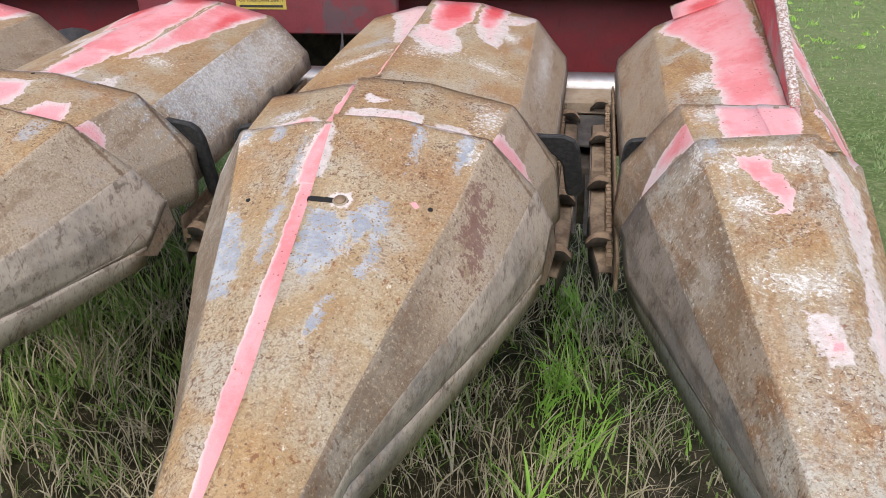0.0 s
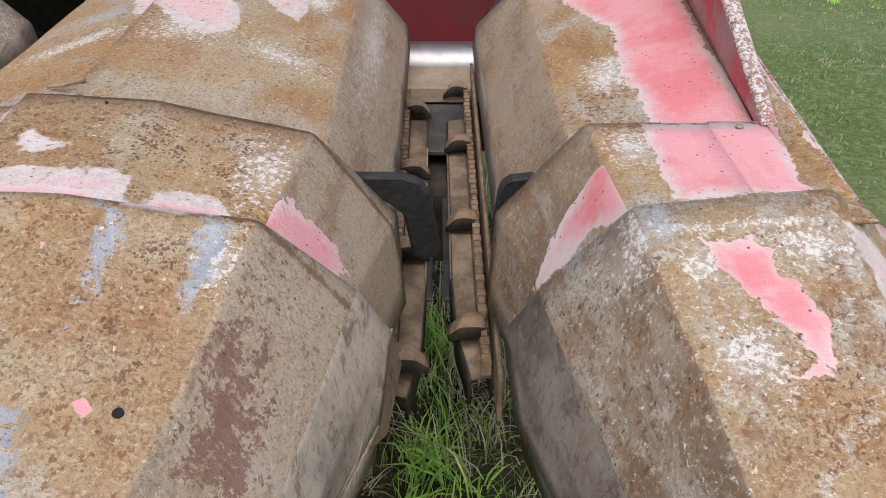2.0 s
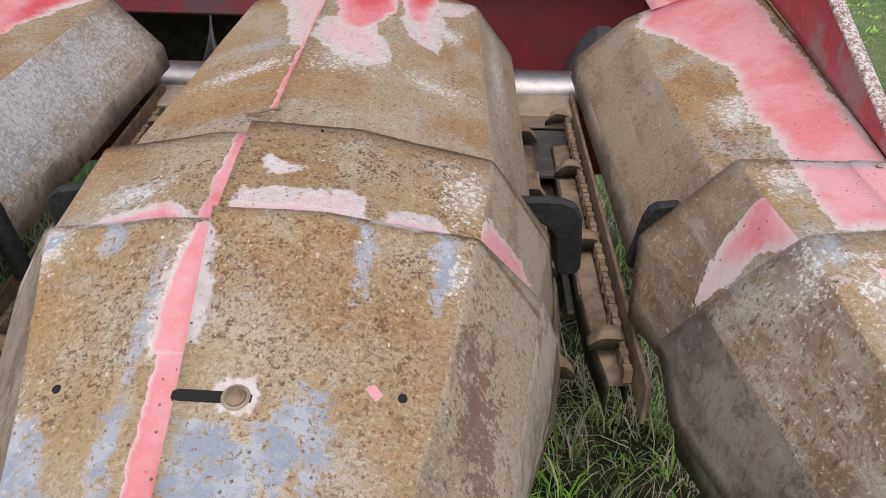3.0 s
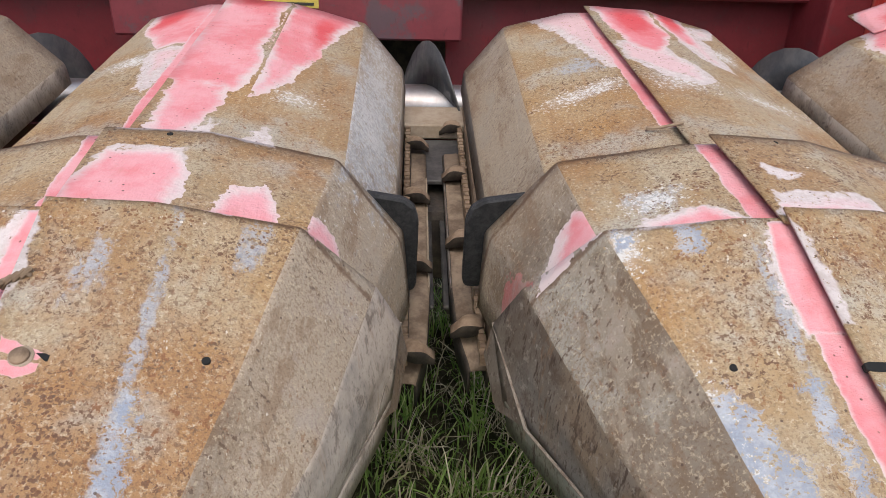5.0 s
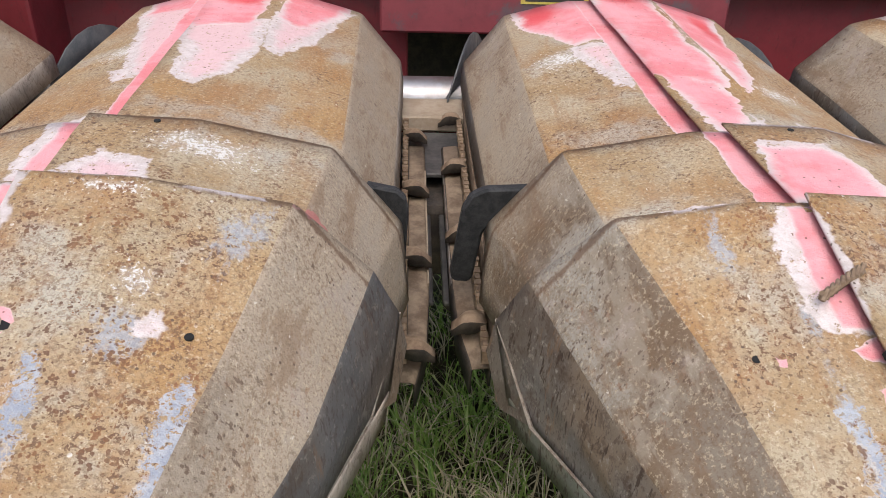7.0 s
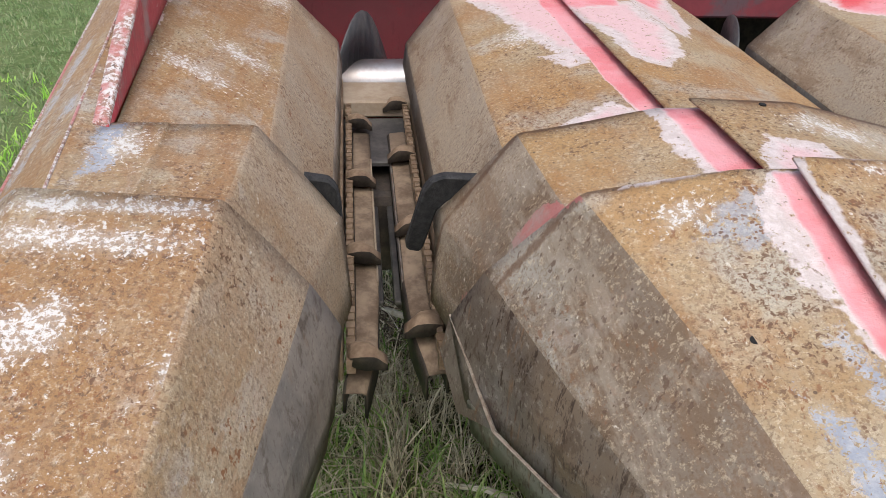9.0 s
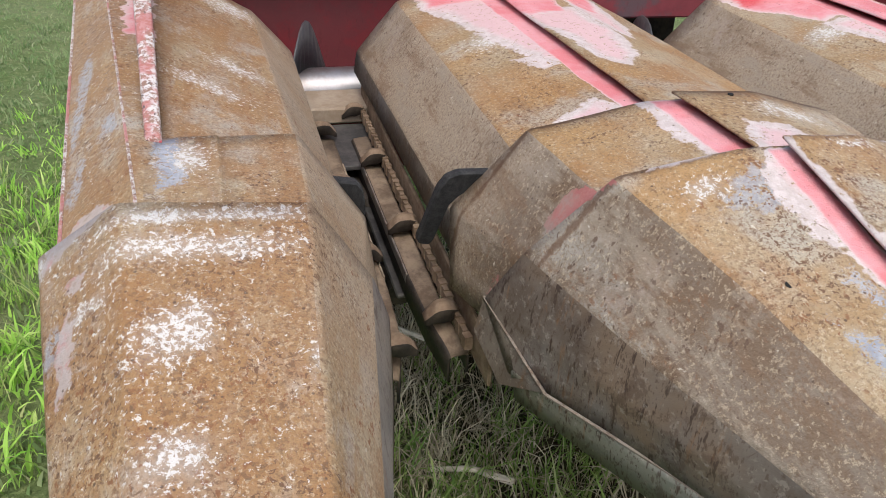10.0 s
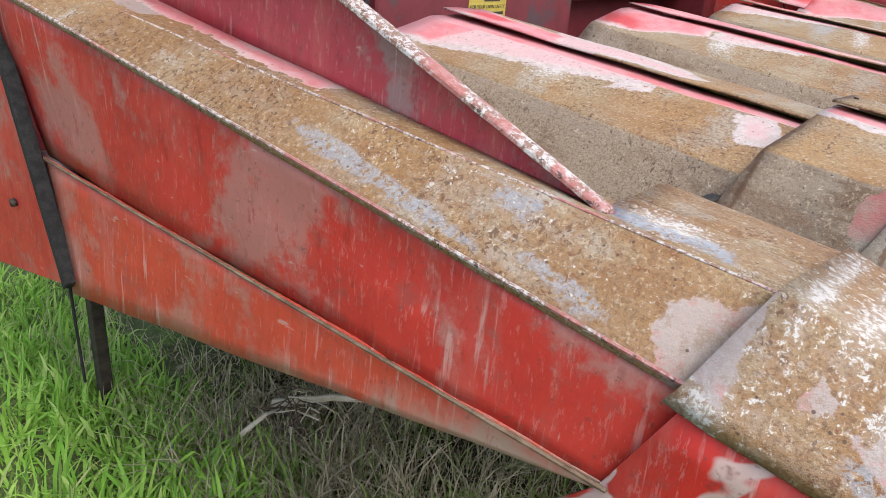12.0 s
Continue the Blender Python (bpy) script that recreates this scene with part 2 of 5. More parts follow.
        chip = m.math("MULTIPLY", m.step(m.spots(80), 0.17, 0.12), m.step(m.noise(21, 3, 0.6), 0.55, 0.60))
        c = m.mix(m.math("MULTIPLY", chip, m.step(v, 0.0, 0.5)), c, (0.68, 0.62, 0.55))
    chalk = m.mix(m.step(m.noise(7, 5, 0.65), 0.42, 0.62), (0.74, 0.345, 0.37), (0.70, 0.215, 0.235))
    chalk = m.mix(m.math("MULTIPLY", m.step(fine, 0.5, 0.7), 0.25), chalk, (0.74, 0.47, 0.48))
    chalk = m.mix(m.math("MULTIPLY", m.step(m.noise(1.0, 4, 0.7, m.stretch(60, 18, 30)), 0.56, 0.68), 0.4), chalk, (0.62, 0.27, 0.25))
    if red:
        v = m.math("ADD", m.patches(red), m.math("MULTIPLY", edge, 0.5))
        chalk = m.mix(m.math("MULTIPLY", m.step(v, -0.1, 0.7), 0.85), chalk, (0.62, 0.055, 0.065))
    wild = calm = bared = None
    if pink or ridge or milk or mute or lilac or spot or primer:
        xyz = m.t.nodes.new("ShaderNodeSeparateXYZ")
        m.t.links.new(m.co, xyz.inputs[0])
        bow = m.math("POWER", xyz.outputs[0], 2.0)
        past_snout = m.math("SUBTRACT", m.math("ADD", xyz.outputs[1], 0.005), m.math("MULTIPLY", bow, 0.5))
        past_cover = m.math("SUBTRACT", m.math("SUBTRACT", xyz.outputs[1], 0.187), m.math("MULTIPLY", bow, 0.35))
        pieces = {"s": m.math("MULTIPLY", past_snout, -1.0), "c": m.math("MINIMUM", past_snout, m.math("MULTIPLY", past_cover, -1.0)), "h": past_cover}
        wild, calm = m.plan(0.016), m.plan(0.005)
        bared = m.step(m.patches(bare), 0.0, 0.4) if bare else None
    if edges and wild is not None:
        near = m.math("MINIMUM", m.math("ABSOLUTE", past_snout), m.math("ABSOLUTE", past_cover))
        near = m.math("ADD", near, m.math("MULTIPLY", m.math("SUBTRACT", m.noise(48, 4, 0.75), 0.5), 0.016))
        c = m.mix(m.math("MULTIPLY", m.step(near, 0.006, 0.001), 0.75), c, (0.13, 0.065, 0.032))
    if primer:
        v = m.math("ADD", m.zones(primer, wild, pieces), m.math("MULTIPLY", m.math("SUBTRACT", m.noise(75, 4, 0.8), 0.5), 0.055))
        pits = m.step(m.noise(150, 3, 0.75, dist=0.4), 0.60, 0.55)
        coat = m.mix(m.step(m.noise(30, 5, 0.75), 0.42, 0.62), (0.27, 0.31, 0.385), (0.42, 0.445, 0.49))
        c = m.mix(m.math("MULTIPLY", m.math("MULTIPLY", m.step(v, -0.001, 0.005), pits), 0.88), c, coat)
        rim = m.math("MULTIPLY", m.step(m.math("ABSOLUTE", v), 0.0025, 0.0008), m.step(m.noise(12, 3, 0.6), 0.5, 0.56))
        c = m.mix(m.math("MULTIPLY", rim, 0.45), c, (0.60, 0.55, 0.50))
    if lilac:
        v = m.zones(lilac, wild, pieces)
        worn = m.mix(m.step(m.noise(26, 5, 0.75), 0.50, 0.64), (0.45, 0.385, 0.365), (0.50, 0.27, 0.26))
        worn = m.mix(m.math("MULTIPLY", m.step(m.noise(55, 4, 0.75), 0.56, 0.64), 0.6), worn, (0.33, 0.25, 0.19))
        c = m.mix(m.math("MULTIPLY", m.step(v, 0.0, 0.003), 0.85), c, worn)
    if mute:
        v = m.zones(mute, wild, None)
        worn = m.mix(m.step(m.noise(14, 5, 0.7), 0.45, 0.62), (0.44, 0.15, 0.14), (0.37, 0.24, 0.21))
        c = m.mix(m.math("MULTIPLY", m.step(v, 0.0, 0.002), 0.85), c, worn)
    soft_edge = m.math("MULTIPLY", m.math("SUBTRACT", m.noise(60, 4, 0.7), 0.5), 0.012)
    if milk:
        v = m.zones(milk, wild, pieces)
        inner = m.math("ADD", v, m.math("MULTIPLY", m.math("SUBTRACT", m.noise(8, 4, 0.6), 0.5), 0.05))
        film = m.mix(m.step(fine, 0.42, 0.62), (0.55, 0.475, 0.45), (0.66, 0.585, 0.575))
        film = m.mix(m.math("MULTIPLY", m.step(inner, 0.006, 0.03), 0.75), film, (0.70, 0.44, 0.45))
        keep = m.step(m.math("ADD", v, m.math("MULTIPLY", soft_edge, 0.8)), -0.0045, 0.0005)
        worn = m.step(m.noise(95, 4, 0.8), 0.64, 0.585)
        c = m.mix(m.math("MULTIPLY", keep, worn), c, film)
    for rows, co, rim, deep, drift in ((pink, wild, -0.004, 0.020, 0.055), (ridge, calm, -0.001, 0.006, 0.012), (spot, calm, -0.001, 0.002, 0.002)):
        if rows:
            v = m.zones(rows, co, pieces)
            if bared is not None:
                v = m.math("SUBTRACT", v, m.math("MULTIPLY", bared, 0.1))
            inner = m.math("ADD", v, m.math("MULTIPLY", m.math("SUBTRACT", m.noise(6.5, 4, 0.6), 0.5), drift))
            keep = m.step(m.math("ADD", v, m.math("MULTIPLY", soft_edge, 0.6 if co is wild else 0.25)), 0.0, 0.0012)
            c = m.mix(keep, c, m.mix(m.step(inner, rim, deep), (0.665, 0.55, 0.54), chalk))
    specks = m.step(m.spots(95), 0.17, 0.10)
    c = m.mix(m.math("MULTIPLY", m.math("MULTIPLY", specks, m.step(m.noise(30, 3, 0.6), 0.5, 0.56)), 0.85), c, (0.085, 0.05, 0.032))
    rough = m.math("ADD", 0.46, m.math("MULTIPLY", mid, 0.34))
    if glossy is not None:
        rough = m.math("SUBTRACT", rough, m.math("MULTIPLY", glossy, 0.1))
    m.bump(m.math("ADD", m.math("MULTIPLY", fine, 0.7), m.math("ADD", m.math("MULTIPLY", grit, 0.4), m.math("MULTIPLY", mid, 1.4))), 0.0030, 0.9)
    return m.done(c, rough, 0.72)


def side_steel(name, green=0.0, slate=0.0, dusty=0.0):
    """Bare grey-brown side sheet with dirt, dark speckles and rust runs. dusty: pale dust that also paints in light
    bounced from the ground.
    """
    m = Nodes(name, spec=0.35)
    big, mid, fine = m.noise(4.0, 5, 0.6), m.noise(15, 6, 0.7), m.noise(95, 5, 0.75)
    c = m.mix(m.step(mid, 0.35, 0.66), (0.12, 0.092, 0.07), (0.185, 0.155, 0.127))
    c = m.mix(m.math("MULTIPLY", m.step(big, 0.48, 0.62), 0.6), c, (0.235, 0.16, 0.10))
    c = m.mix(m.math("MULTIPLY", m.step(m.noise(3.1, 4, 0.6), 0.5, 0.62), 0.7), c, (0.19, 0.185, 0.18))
    if dusty:
        c = m.mix(m.math("MULTIPLY", m.step(m.noise(7, 6, 0.7), 0.3, 0.6), dusty), c, (0.47, 0.395, 0.325))
    if slate:
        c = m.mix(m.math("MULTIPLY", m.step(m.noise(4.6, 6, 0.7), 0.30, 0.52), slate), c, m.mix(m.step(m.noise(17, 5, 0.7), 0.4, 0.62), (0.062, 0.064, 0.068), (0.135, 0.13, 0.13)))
    if green:
        c = m.mix(m.math("MULTIPLY", m.step(m.noise(6), 0.32, 0.6), green), c, (0.24, 0.275, 0.20))
    run = m.noise(1.0, 4, 0.7, m.stretch(110, 110, 26))
    c = m.mix(m.math("MULTIPLY", m.step(run, 0.57, 0.63), m.math("MULTIPLY", m.step(m.noise(5, 4, 0.6), 0.40, 0.55), 0.4 if dusty else 0.9)), c, (0.05, 0.028, 0.019))
    blot = m.noise(26, 6, 0.75, dist=0.6)
    c = m.mix(m.math("MULTIPLY", m.step(blot, 0.55, 0.62), 0.55), c, (0.085, 0.055, 0.038))
    c = m.mix(m.math("MULTIPLY", m.step(m.noise(41, 5, 0.75), 0.58, 0.64), 0.45), c, (0.36, 0.315, 0.27))
    pit = m.noise(1.0, 3, 0.7, m.stretch(190, 190, 90))
    c = m.mix(m.math("MULTIPLY", m.step(pit, 0.56, 0.62), 0.35 if dusty else 0.6), c, (0.075, 0.045, 0.03))
    rust = m.noise(1.0, 4, 0.7, m.stretch(60, 60, 9))
    c = m.mix(m.math("MULTIPLY", m.step(rust, 0.58, 0.72), 0.5), c, (0.25, 0.125, 0.05))
    c = m.mix(m.math("MULTIPLY", m.step(fine, 0.57, 0.68), 0.45), c, (0.42, 0.385, 0.335))
    m.bump(m.math("ADD", m.math("MULTIPLY", fine, 0.5), mid), 0.002, 0.6)
    # the dustiest flanks are raised in value to make up for missing bounce light
    return m.done(c, m.math("ADD", 0.45, m.math("MULTIPLY", mid, 0.35)), 0.95 if dusty > 0.9 else 0.72)


def red_paint(name, base, dull, amount=0.5, streak=True, dust=False, veins=False):
    """Faded red enamel gone grey in clouds, with pale downward streaks."""
    m = Nodes(name, spec=0.4)
    big, mid, fine = m.noise(3.4, 6, 0.62), m.noise(13, 6, 0.7), m.noise(110, 4, 0.7)
    c = m.mix(m.step(mid, 0.35, 0.7), base, tuple(0.8 * v for v in base))
    c = m.mix(m.math("MULTIPLY", m.step(m.math("ADD", big, m.math("MULTIPLY", m.math("SUBTRACT", mid, 0.5), 0.5)), 0.50, 0.60), amount), c, dull)
    if streak:
        haze = m.noise(1.0, 5, 0.65, m.stretch(14, 14, 3))
        c = m.mix(m.math("MULTIPLY", m.step(haze, 0.48, 0.70), 0.45), c, (0.50, 0.15, 0.12))
        run = m.noise(1.0, 3, 0.6, m.stretch(95, 95, 4))
        c = m.mix(m.math("MULTIPLY", m.step(run, 0.58, 0.70), m.math("MULTIPLY", m.step(m.noise(4.3, 4, 0.6), 0.46, 0.62), 0.65)), c, (0.60, 0.38, 0.34))
        grime = m.noise(27, 6, 0.75, dist=0.4)
        c = m.mix(m.math("MULTIPLY", m.step(grime, 0.53, 0.66), 0.4), c, (0.22, 0.085, 0.07))
        c = m.mix(m.math("MULTIPLY", m.step(m.noise(1.0, 4, 0.75, m.stretch(160, 160, 40)), 0.55, 0.66), 0.3), c, (0.60, 0.30, 0.26))
        rub = m.noise(1.0, 4, 0.7, m.stretch(40, 18, 60, (35, 0, 0)))
        c = m.mix(m.math("MULTIPLY", m.step(rub, 0.66, 0.72), 0.6), c, (0.50, 0.37, 0.32))
    if veins:
        v = m.math("ABSOLUTE", m.math("SUBTRACT", m.noise(5.0, 4, 0.6, dist=0.6), 0.5))
        c = m.mix(m.math("MULTIPLY", m.step(v, 0.022, 0.006), 0.9), c, (0.55, 0.42, 0.38))
        c = m.mix(m.math("MULTIPLY", m.step(m.noise(9, 5, 0.7), 0.54, 0.60), 0.7), c, (0.13, 0.03, 0.03))
    if dust:
        z = m.t.nodes.new("ShaderNodeSeparateXYZ")
        m.t.links.new(m.co, z.inputs[0])
        low = m.math("ADD", z.outputs[2], m.math("MULTIPLY", z.outputs[1], 0.22))
        low = m.math("ADD", low, m.math("MULTIPLY", m.math("SUBTRACT", m.noise(9, 5, 0.7), 0.5), 0.14))
        c = m.mix(m.math("MULTIPLY", m.step(low, 0.815, 0.765), 0.85), c, (0.33, 0.265, 0.21))
    c = m.mix(m.math("MULTIPLY", m.step(fine, 0.60, 0.68), 0.45), c, (0.09, 0.05, 0.04))
    c = m.mix(m.math("MULTIPLY", m.step(m.noise(1.0, 4, 0.7, m.stretch(55, 55, 16)), 0.60, 0.68), 0.5), c, tuple(0.55 * v for v in base))
    m.bump(m.math("ADD", mid, m.math("MULTIPLY", fine, 0.3)), 0.0015, 0.5)
    return m.done(c, m.math("ADD", 0.38, m.math("MULTIPLY", mid, 0.3)), 0.95 if streak else 0.78)


def plain(name, a, b, scale=30.0, rough=0.7, metal=0.0, bump=0.001):
    m = Nodes(name, rough, metal)
    n, f = m.noise(scale, 5, 0.7), m.noise(scale * 7, 3, 0.7)
    c = m.mix(m.step(n, 0.36, 0.66), a, b)
    m.bump(m.math("ADD", n, m.math("MULTIPLY", f, 0.4)), bump, 0.7)
    return m.done(c, m.math("ADD", rough - 0.12, m.math("MULTIPLY", f, 0.24)))


def blades(name, a, b, c2):
    m = Nodes(name, 0.6, 0.0, 0.3)
    geo = m.t.nodes.new("ShaderNodeNewGeometry")
    soft = m.t.nodes.new("ShaderNodeVectorMath")
    soft.operation = "MULTIPLY_ADD"
    m.t.links.new(geo.outputs["Normal"], soft.inputs[0])
    soft.inputs[1].default_value = (0.8, 0.8, 0.8)
    soft.inputs[2].default_value = (0, 0, 0.55)
    m.t.links.new(soft.outputs[0], m.b.inputs["Normal"])
    g = m.t.nodes.new("ShaderNodeNewGeometry").outputs["Random Per Island"]
    c = m.mix(m.step(g, 0.0, 0.6), a, b)
    c = m.mix(m.step(g, 0.75, 1.0), c, c2)
    glow = m.t.nodes.new("ShaderNodeBsdfTranslucent")
    blend = m.t.nodes.new("ShaderNodeMixShader")
    blend.inputs[0].default_value = 0.35
    m.put(glow.inputs["Color"], c)
    m.t.links.new(m.b.outputs[0], blend.inputs[1])
    m.t.links.new(glow.outputs[0], blend.inputs[2])
    m.t.links.new(blend.outputs[0], m.t.nodes["Material Output"].inputs["Surface"])
    return m.done(c)


RUBBER = plain("black_rubber", (0.010, 0.010, 0.011), (0.028, 0.028, 0.029), 70, 0.85, 0, 0.003)
DUSTY = plain("dusty_steel", (0.211, 0.160, 0.113), (0.273, 0.222, 0.168), 22, 0.75, 0, 0.0015)
RUSTED = plain("rusty_steel", (0.125, 0.082, 0.051), (0.234, 0.168, 0.113), 28, 0.8, 0, 0.002)
DARK = plain("greasy_dark_steel", (0.018, 0.015, 0.013), (0.055, 0.042, 0.032), 25, 0.7, 0, 0.002)
GREY = plain("grey_steel", (0.045, 0.047, 0.052), (0.085, 0.083, 0.082), 20, 0.5, 0.3, 0.001)
DARK_PLATE = plain("dark_grey_plate", (0.035, 0.033, 0.033), (0.075, 0.07, 0.065), 20, 0.6, 0.2, 0.001)
GUIDE = plain("dust_caked_steel", (0.085, 0.058, 0.038), (0.215, 0.16, 0.112), 16, 0.8, 0, 0.003)
BRIGHT = plain("rubbed_bright_steel", (0.34, 0.31, 0.28), (0.20, 0.15, 0.11), 30, 0.4, 0.7, 0.0008)
CHROME = plain("polished_steel", (0.27, 0.27, 0.285), (0.20, 0.18, 0.175), 9, 0.42, 0.9, 0.0008)


def worn_edge():
    """An edge rubbed down to white primer and bare metal, with red and rust left in flecks."""
    m = Nodes("worn_white_edge", 0.5)
    c = m.mix(m.step(m.noise(160, 4, 0.8), 0.45, 0.54), (0.46, 0.44, 0.43), (0.20, 0.115, 0.085))
    c = m.mix(m.math("MULTIPLY", m.step(m.noise(9, 5, 0.7), 0.52, 0.6), 0.8), c, (0.33, 0.11, 0.10))
    c = m.mix(m.step(m.noise(90, 4, 0.8), 0.60, 0.64), c, (0.07, 0.045, 0.04))
    m.bump(m.noise(120, 4, 0.7), 0.002, 0.6)
    return m.done(c)


WORN_EDGE = worn_edge()
# near-black plate colour that stands for the shade inside uncut slots and holes
BLACK_HOLE = plain("painted_dark_opening", (0.004, 0.004, 0.004), (0.008, 0.007, 0.006), 10, 0.9)
SEAM = plain("bare_seam", (0.21, 0.18, 0.145), (0.11, 0.08, 0.058), 60, 0.7)
FRAME_RED = red_paint("dark_red_frame_paint", (0.165, 0.018, 0.024), (0.115, 0.03, 0.035), 0.5, False)
PANEL_RED = red_paint("dull_red_panel_paint", (0.195, 0.034, 0.044), (0.075, 0.075, 0.085), 0.7, False)
SIDE_RED = red_paint("faded_red_side_paint", (0.56, 0.042, 0.03), (0.42, 0.26, 0.225), 0.6)
SCUFFED_RED = red_paint("scuffed_bright_red_paint", (0.58, 0.03, 0.02), (0.30, 0.05, 0.04), 0.5, veins=True)
LOWER_RED = red_paint("orange_red_side_paint", (0.56, 0.068, 0.034), (0.40, 0.27, 0.21), 0.5, dust=True)
EAR_RED = red_paint("crimson_shield_paint", (0.42, 0.05, 0.07), (0.30, 0.21, 0.205), 0.85)
# darker copy for left flanks, with part of their shade in the colour
SIDES = side_steel("grey_side_steel")
# paler copy for better lit flanks: dust plus painted-in light
DUSTY_LIT_SIDES = side_steel("dusty_lit_side_steel", dusty=0.95)
GREY_SIDES = side_steel("slate_grey_side_steel", slate=0.3, dusty=0.7)
SLATE_SIDES = side_steel("dark_slate_side_steel", slate=0.5)
SKIRT = side_steel("greenish_skirt_steel", green=0.4)
# right skirts likewise: dust, with the light on that side painted in
DUSTY_LIT_SKIRT = side_steel("dusty_lit_skirt_steel", dusty=0.95)


# ---- mesh helpers ----
def mesh_of(name, verts, faces, mats, index=None, smooth=True, sharp=35):
    me = bpy.data.meshes.new(name)
    me.from_pydata([tuple(v) for v in verts], [], faces)
    for mat in mats if isinstance(mats, (list, tuple)) else [mats]:
        me.materials.append(mat)
    if index is not None:
        me.polygons.foreach_set("material_index", index)
    me.update()
    if smooth:
        me.shade_smooth()
        me.set_sharp_from_angle(angle=radians(sharp))
    return me


def part(name, data, parent, label=""):
    """Links a mesh as one part under a thing."""
    ob = new(name, data)
    ob.parent = parent
    if label:
        ob["label"] = label
    return ob


def thick(ob, t=0.003, offset=-1.0, bevel=0.0):
    s = ob.modifiers.new("thickness", "SOLIDIFY")
    s.thickness, s.offset = t, offset
    if bevel:
        b = ob.modifiers.new("edges", "BEVEL")
        b.width, b.segments, b.limit_method = bevel, 2, "ANGLE"
    return ob


def round_bends(poly, r, n=3):
    """A polyline with each bend (all but its ends) replaced by a small arc."""
    out = [poly[0]]
    for a, b, c in zip(poly, poly[1:], poly[2:]):
        a, b, c = Vector(a), Vector(b), Vector(c)
        p, q = b + (a - b).normalized() * min(r, (a - b).length / 3), b + (c - b).normalized() * min(r, (c - b).length / 3)
        for i in range(n + 1):
            t = i / n
            out.append((p * (1 - t) ** 2 + b * 2 * t * (1 - t) + q * t * t))
    out.append(poly[-1])
    return [Vector(v) for v in out]


def loft(name, sections, mats, slots=None, steps=8, r=0.006, dent=0.0026, seed=0, push=(0, 0, 1)):
    """A sheet through a few cross-sections (lists of points in equal number). slots: the material of each strip between points."""
    rounded, n = [], 3
    for sec in sections:
        fine = round_bends(sec, r, n)
        rounded.append(fine)
    # strip index of each small edge of the rounded section
    k = len(sections[0])
    strip = [0]
    for i in range(1, k - 1):
        strip += [i - 1] * 0 + [i - 1 if j < n // 2 else i for j in range(n)] + [i]
    edges = len(rounded[0]) - 1
    strip = strip[:edges]
    rows = []
    for a, b in zip(rounded, rounded[1:]):
        for s in range(steps):
            t = s / steps
            rows.append([p.lerp(q, t) for p, q in zip(a, b)])
    rows.append(rounded[-1])
    # split the long edges of each row so that dents can show
    cols, owner = [], []
    for j in range(edges):
        far = max((r_[j + 1] - r_[j]).length for r_ in rows)
        parts_n = max(1, int(far / 0.03))
        for s in range(parts_n):
            cols.append((j, s / parts_n))
            owner.append(strip[j])
    verts = []
    for row in rows:
        for j, t in cols:
            verts.append(row[j].lerp(row[j + 1], t))
        verts.append(row[-1])
    w = len(cols) + 1
    if dent:
        o = Vector((seed * 3.7, seed * 1.3, 0))
        verts = [v + Vector(push) * dent * (noise.noise((v + o) * 6.0) + 0.5 * noise.noise((v + o) * 17.0)) for v in verts]
    faces, index = [], []
    for i in range(len(rows) - 1):
        for j in range(w - 1):
            faces.append((i * w + j, i * w + j + 1, (i + 1) * w + j + 1, (i + 1) * w + j))
            index.append(slots[owner[j]] if slots else 0)
    return mesh_of(name, verts, faces, mats, index)


def box(name, sx, sy, sz, mat, bevel=0.004, at=(0, 0, 0)):
    bm = bmesh.new()
    bmesh.ops.create_cube(bm, size=1)
    bmesh.ops.scale(bm, vec=(sx, sy, sz), verts=bm.verts)
    if bevel:
        bmesh.ops.bevel(bm, geom=bm.edges[:], offset=bevel, segments=2, affect="EDGES", profile=0.6)
    bmesh.ops.translate(bm, vec=at, verts=bm.verts)
    me = bpy.data.meshes.new(name)
    bm.to_mesh(me)
    bm.free()
    me.materials.append(mat)
    return me


def prism(name, outline, axis, lo, hi, mat, bevel=0.002):
    """A flat plate with that outline in the plane across axis (0: x), from lo to hi along it."""
    bm = bmesh.new()
    def at(p, h):
        q = list(p)
        q.insert(axis, h)
        return q
    low = [bm.verts.new(at(p, lo)) for p in outline]
    high = [bm.verts.new(at(p, hi)) for p in outline]
    bm.faces.new(low)
    bm.faces.new(high[::-1])
    for i in range(len(outline)):
        j = (i + 1) % len(outline)
        bm.faces.new((low[j], low[i], high[i], high[j]))
    bmesh.ops.recalc_face_normals(bm, faces=bm.faces[:])
    if bevel:
        bmesh.ops.bevel(bm, geom=bm.edges[:], offset=bevel, segments=1, affect="EDGES")
    me = bpy.data.meshes.new(name)
    bm.to_mesh(me)
    bm.free()
    me.materials.append(mat)
    return me


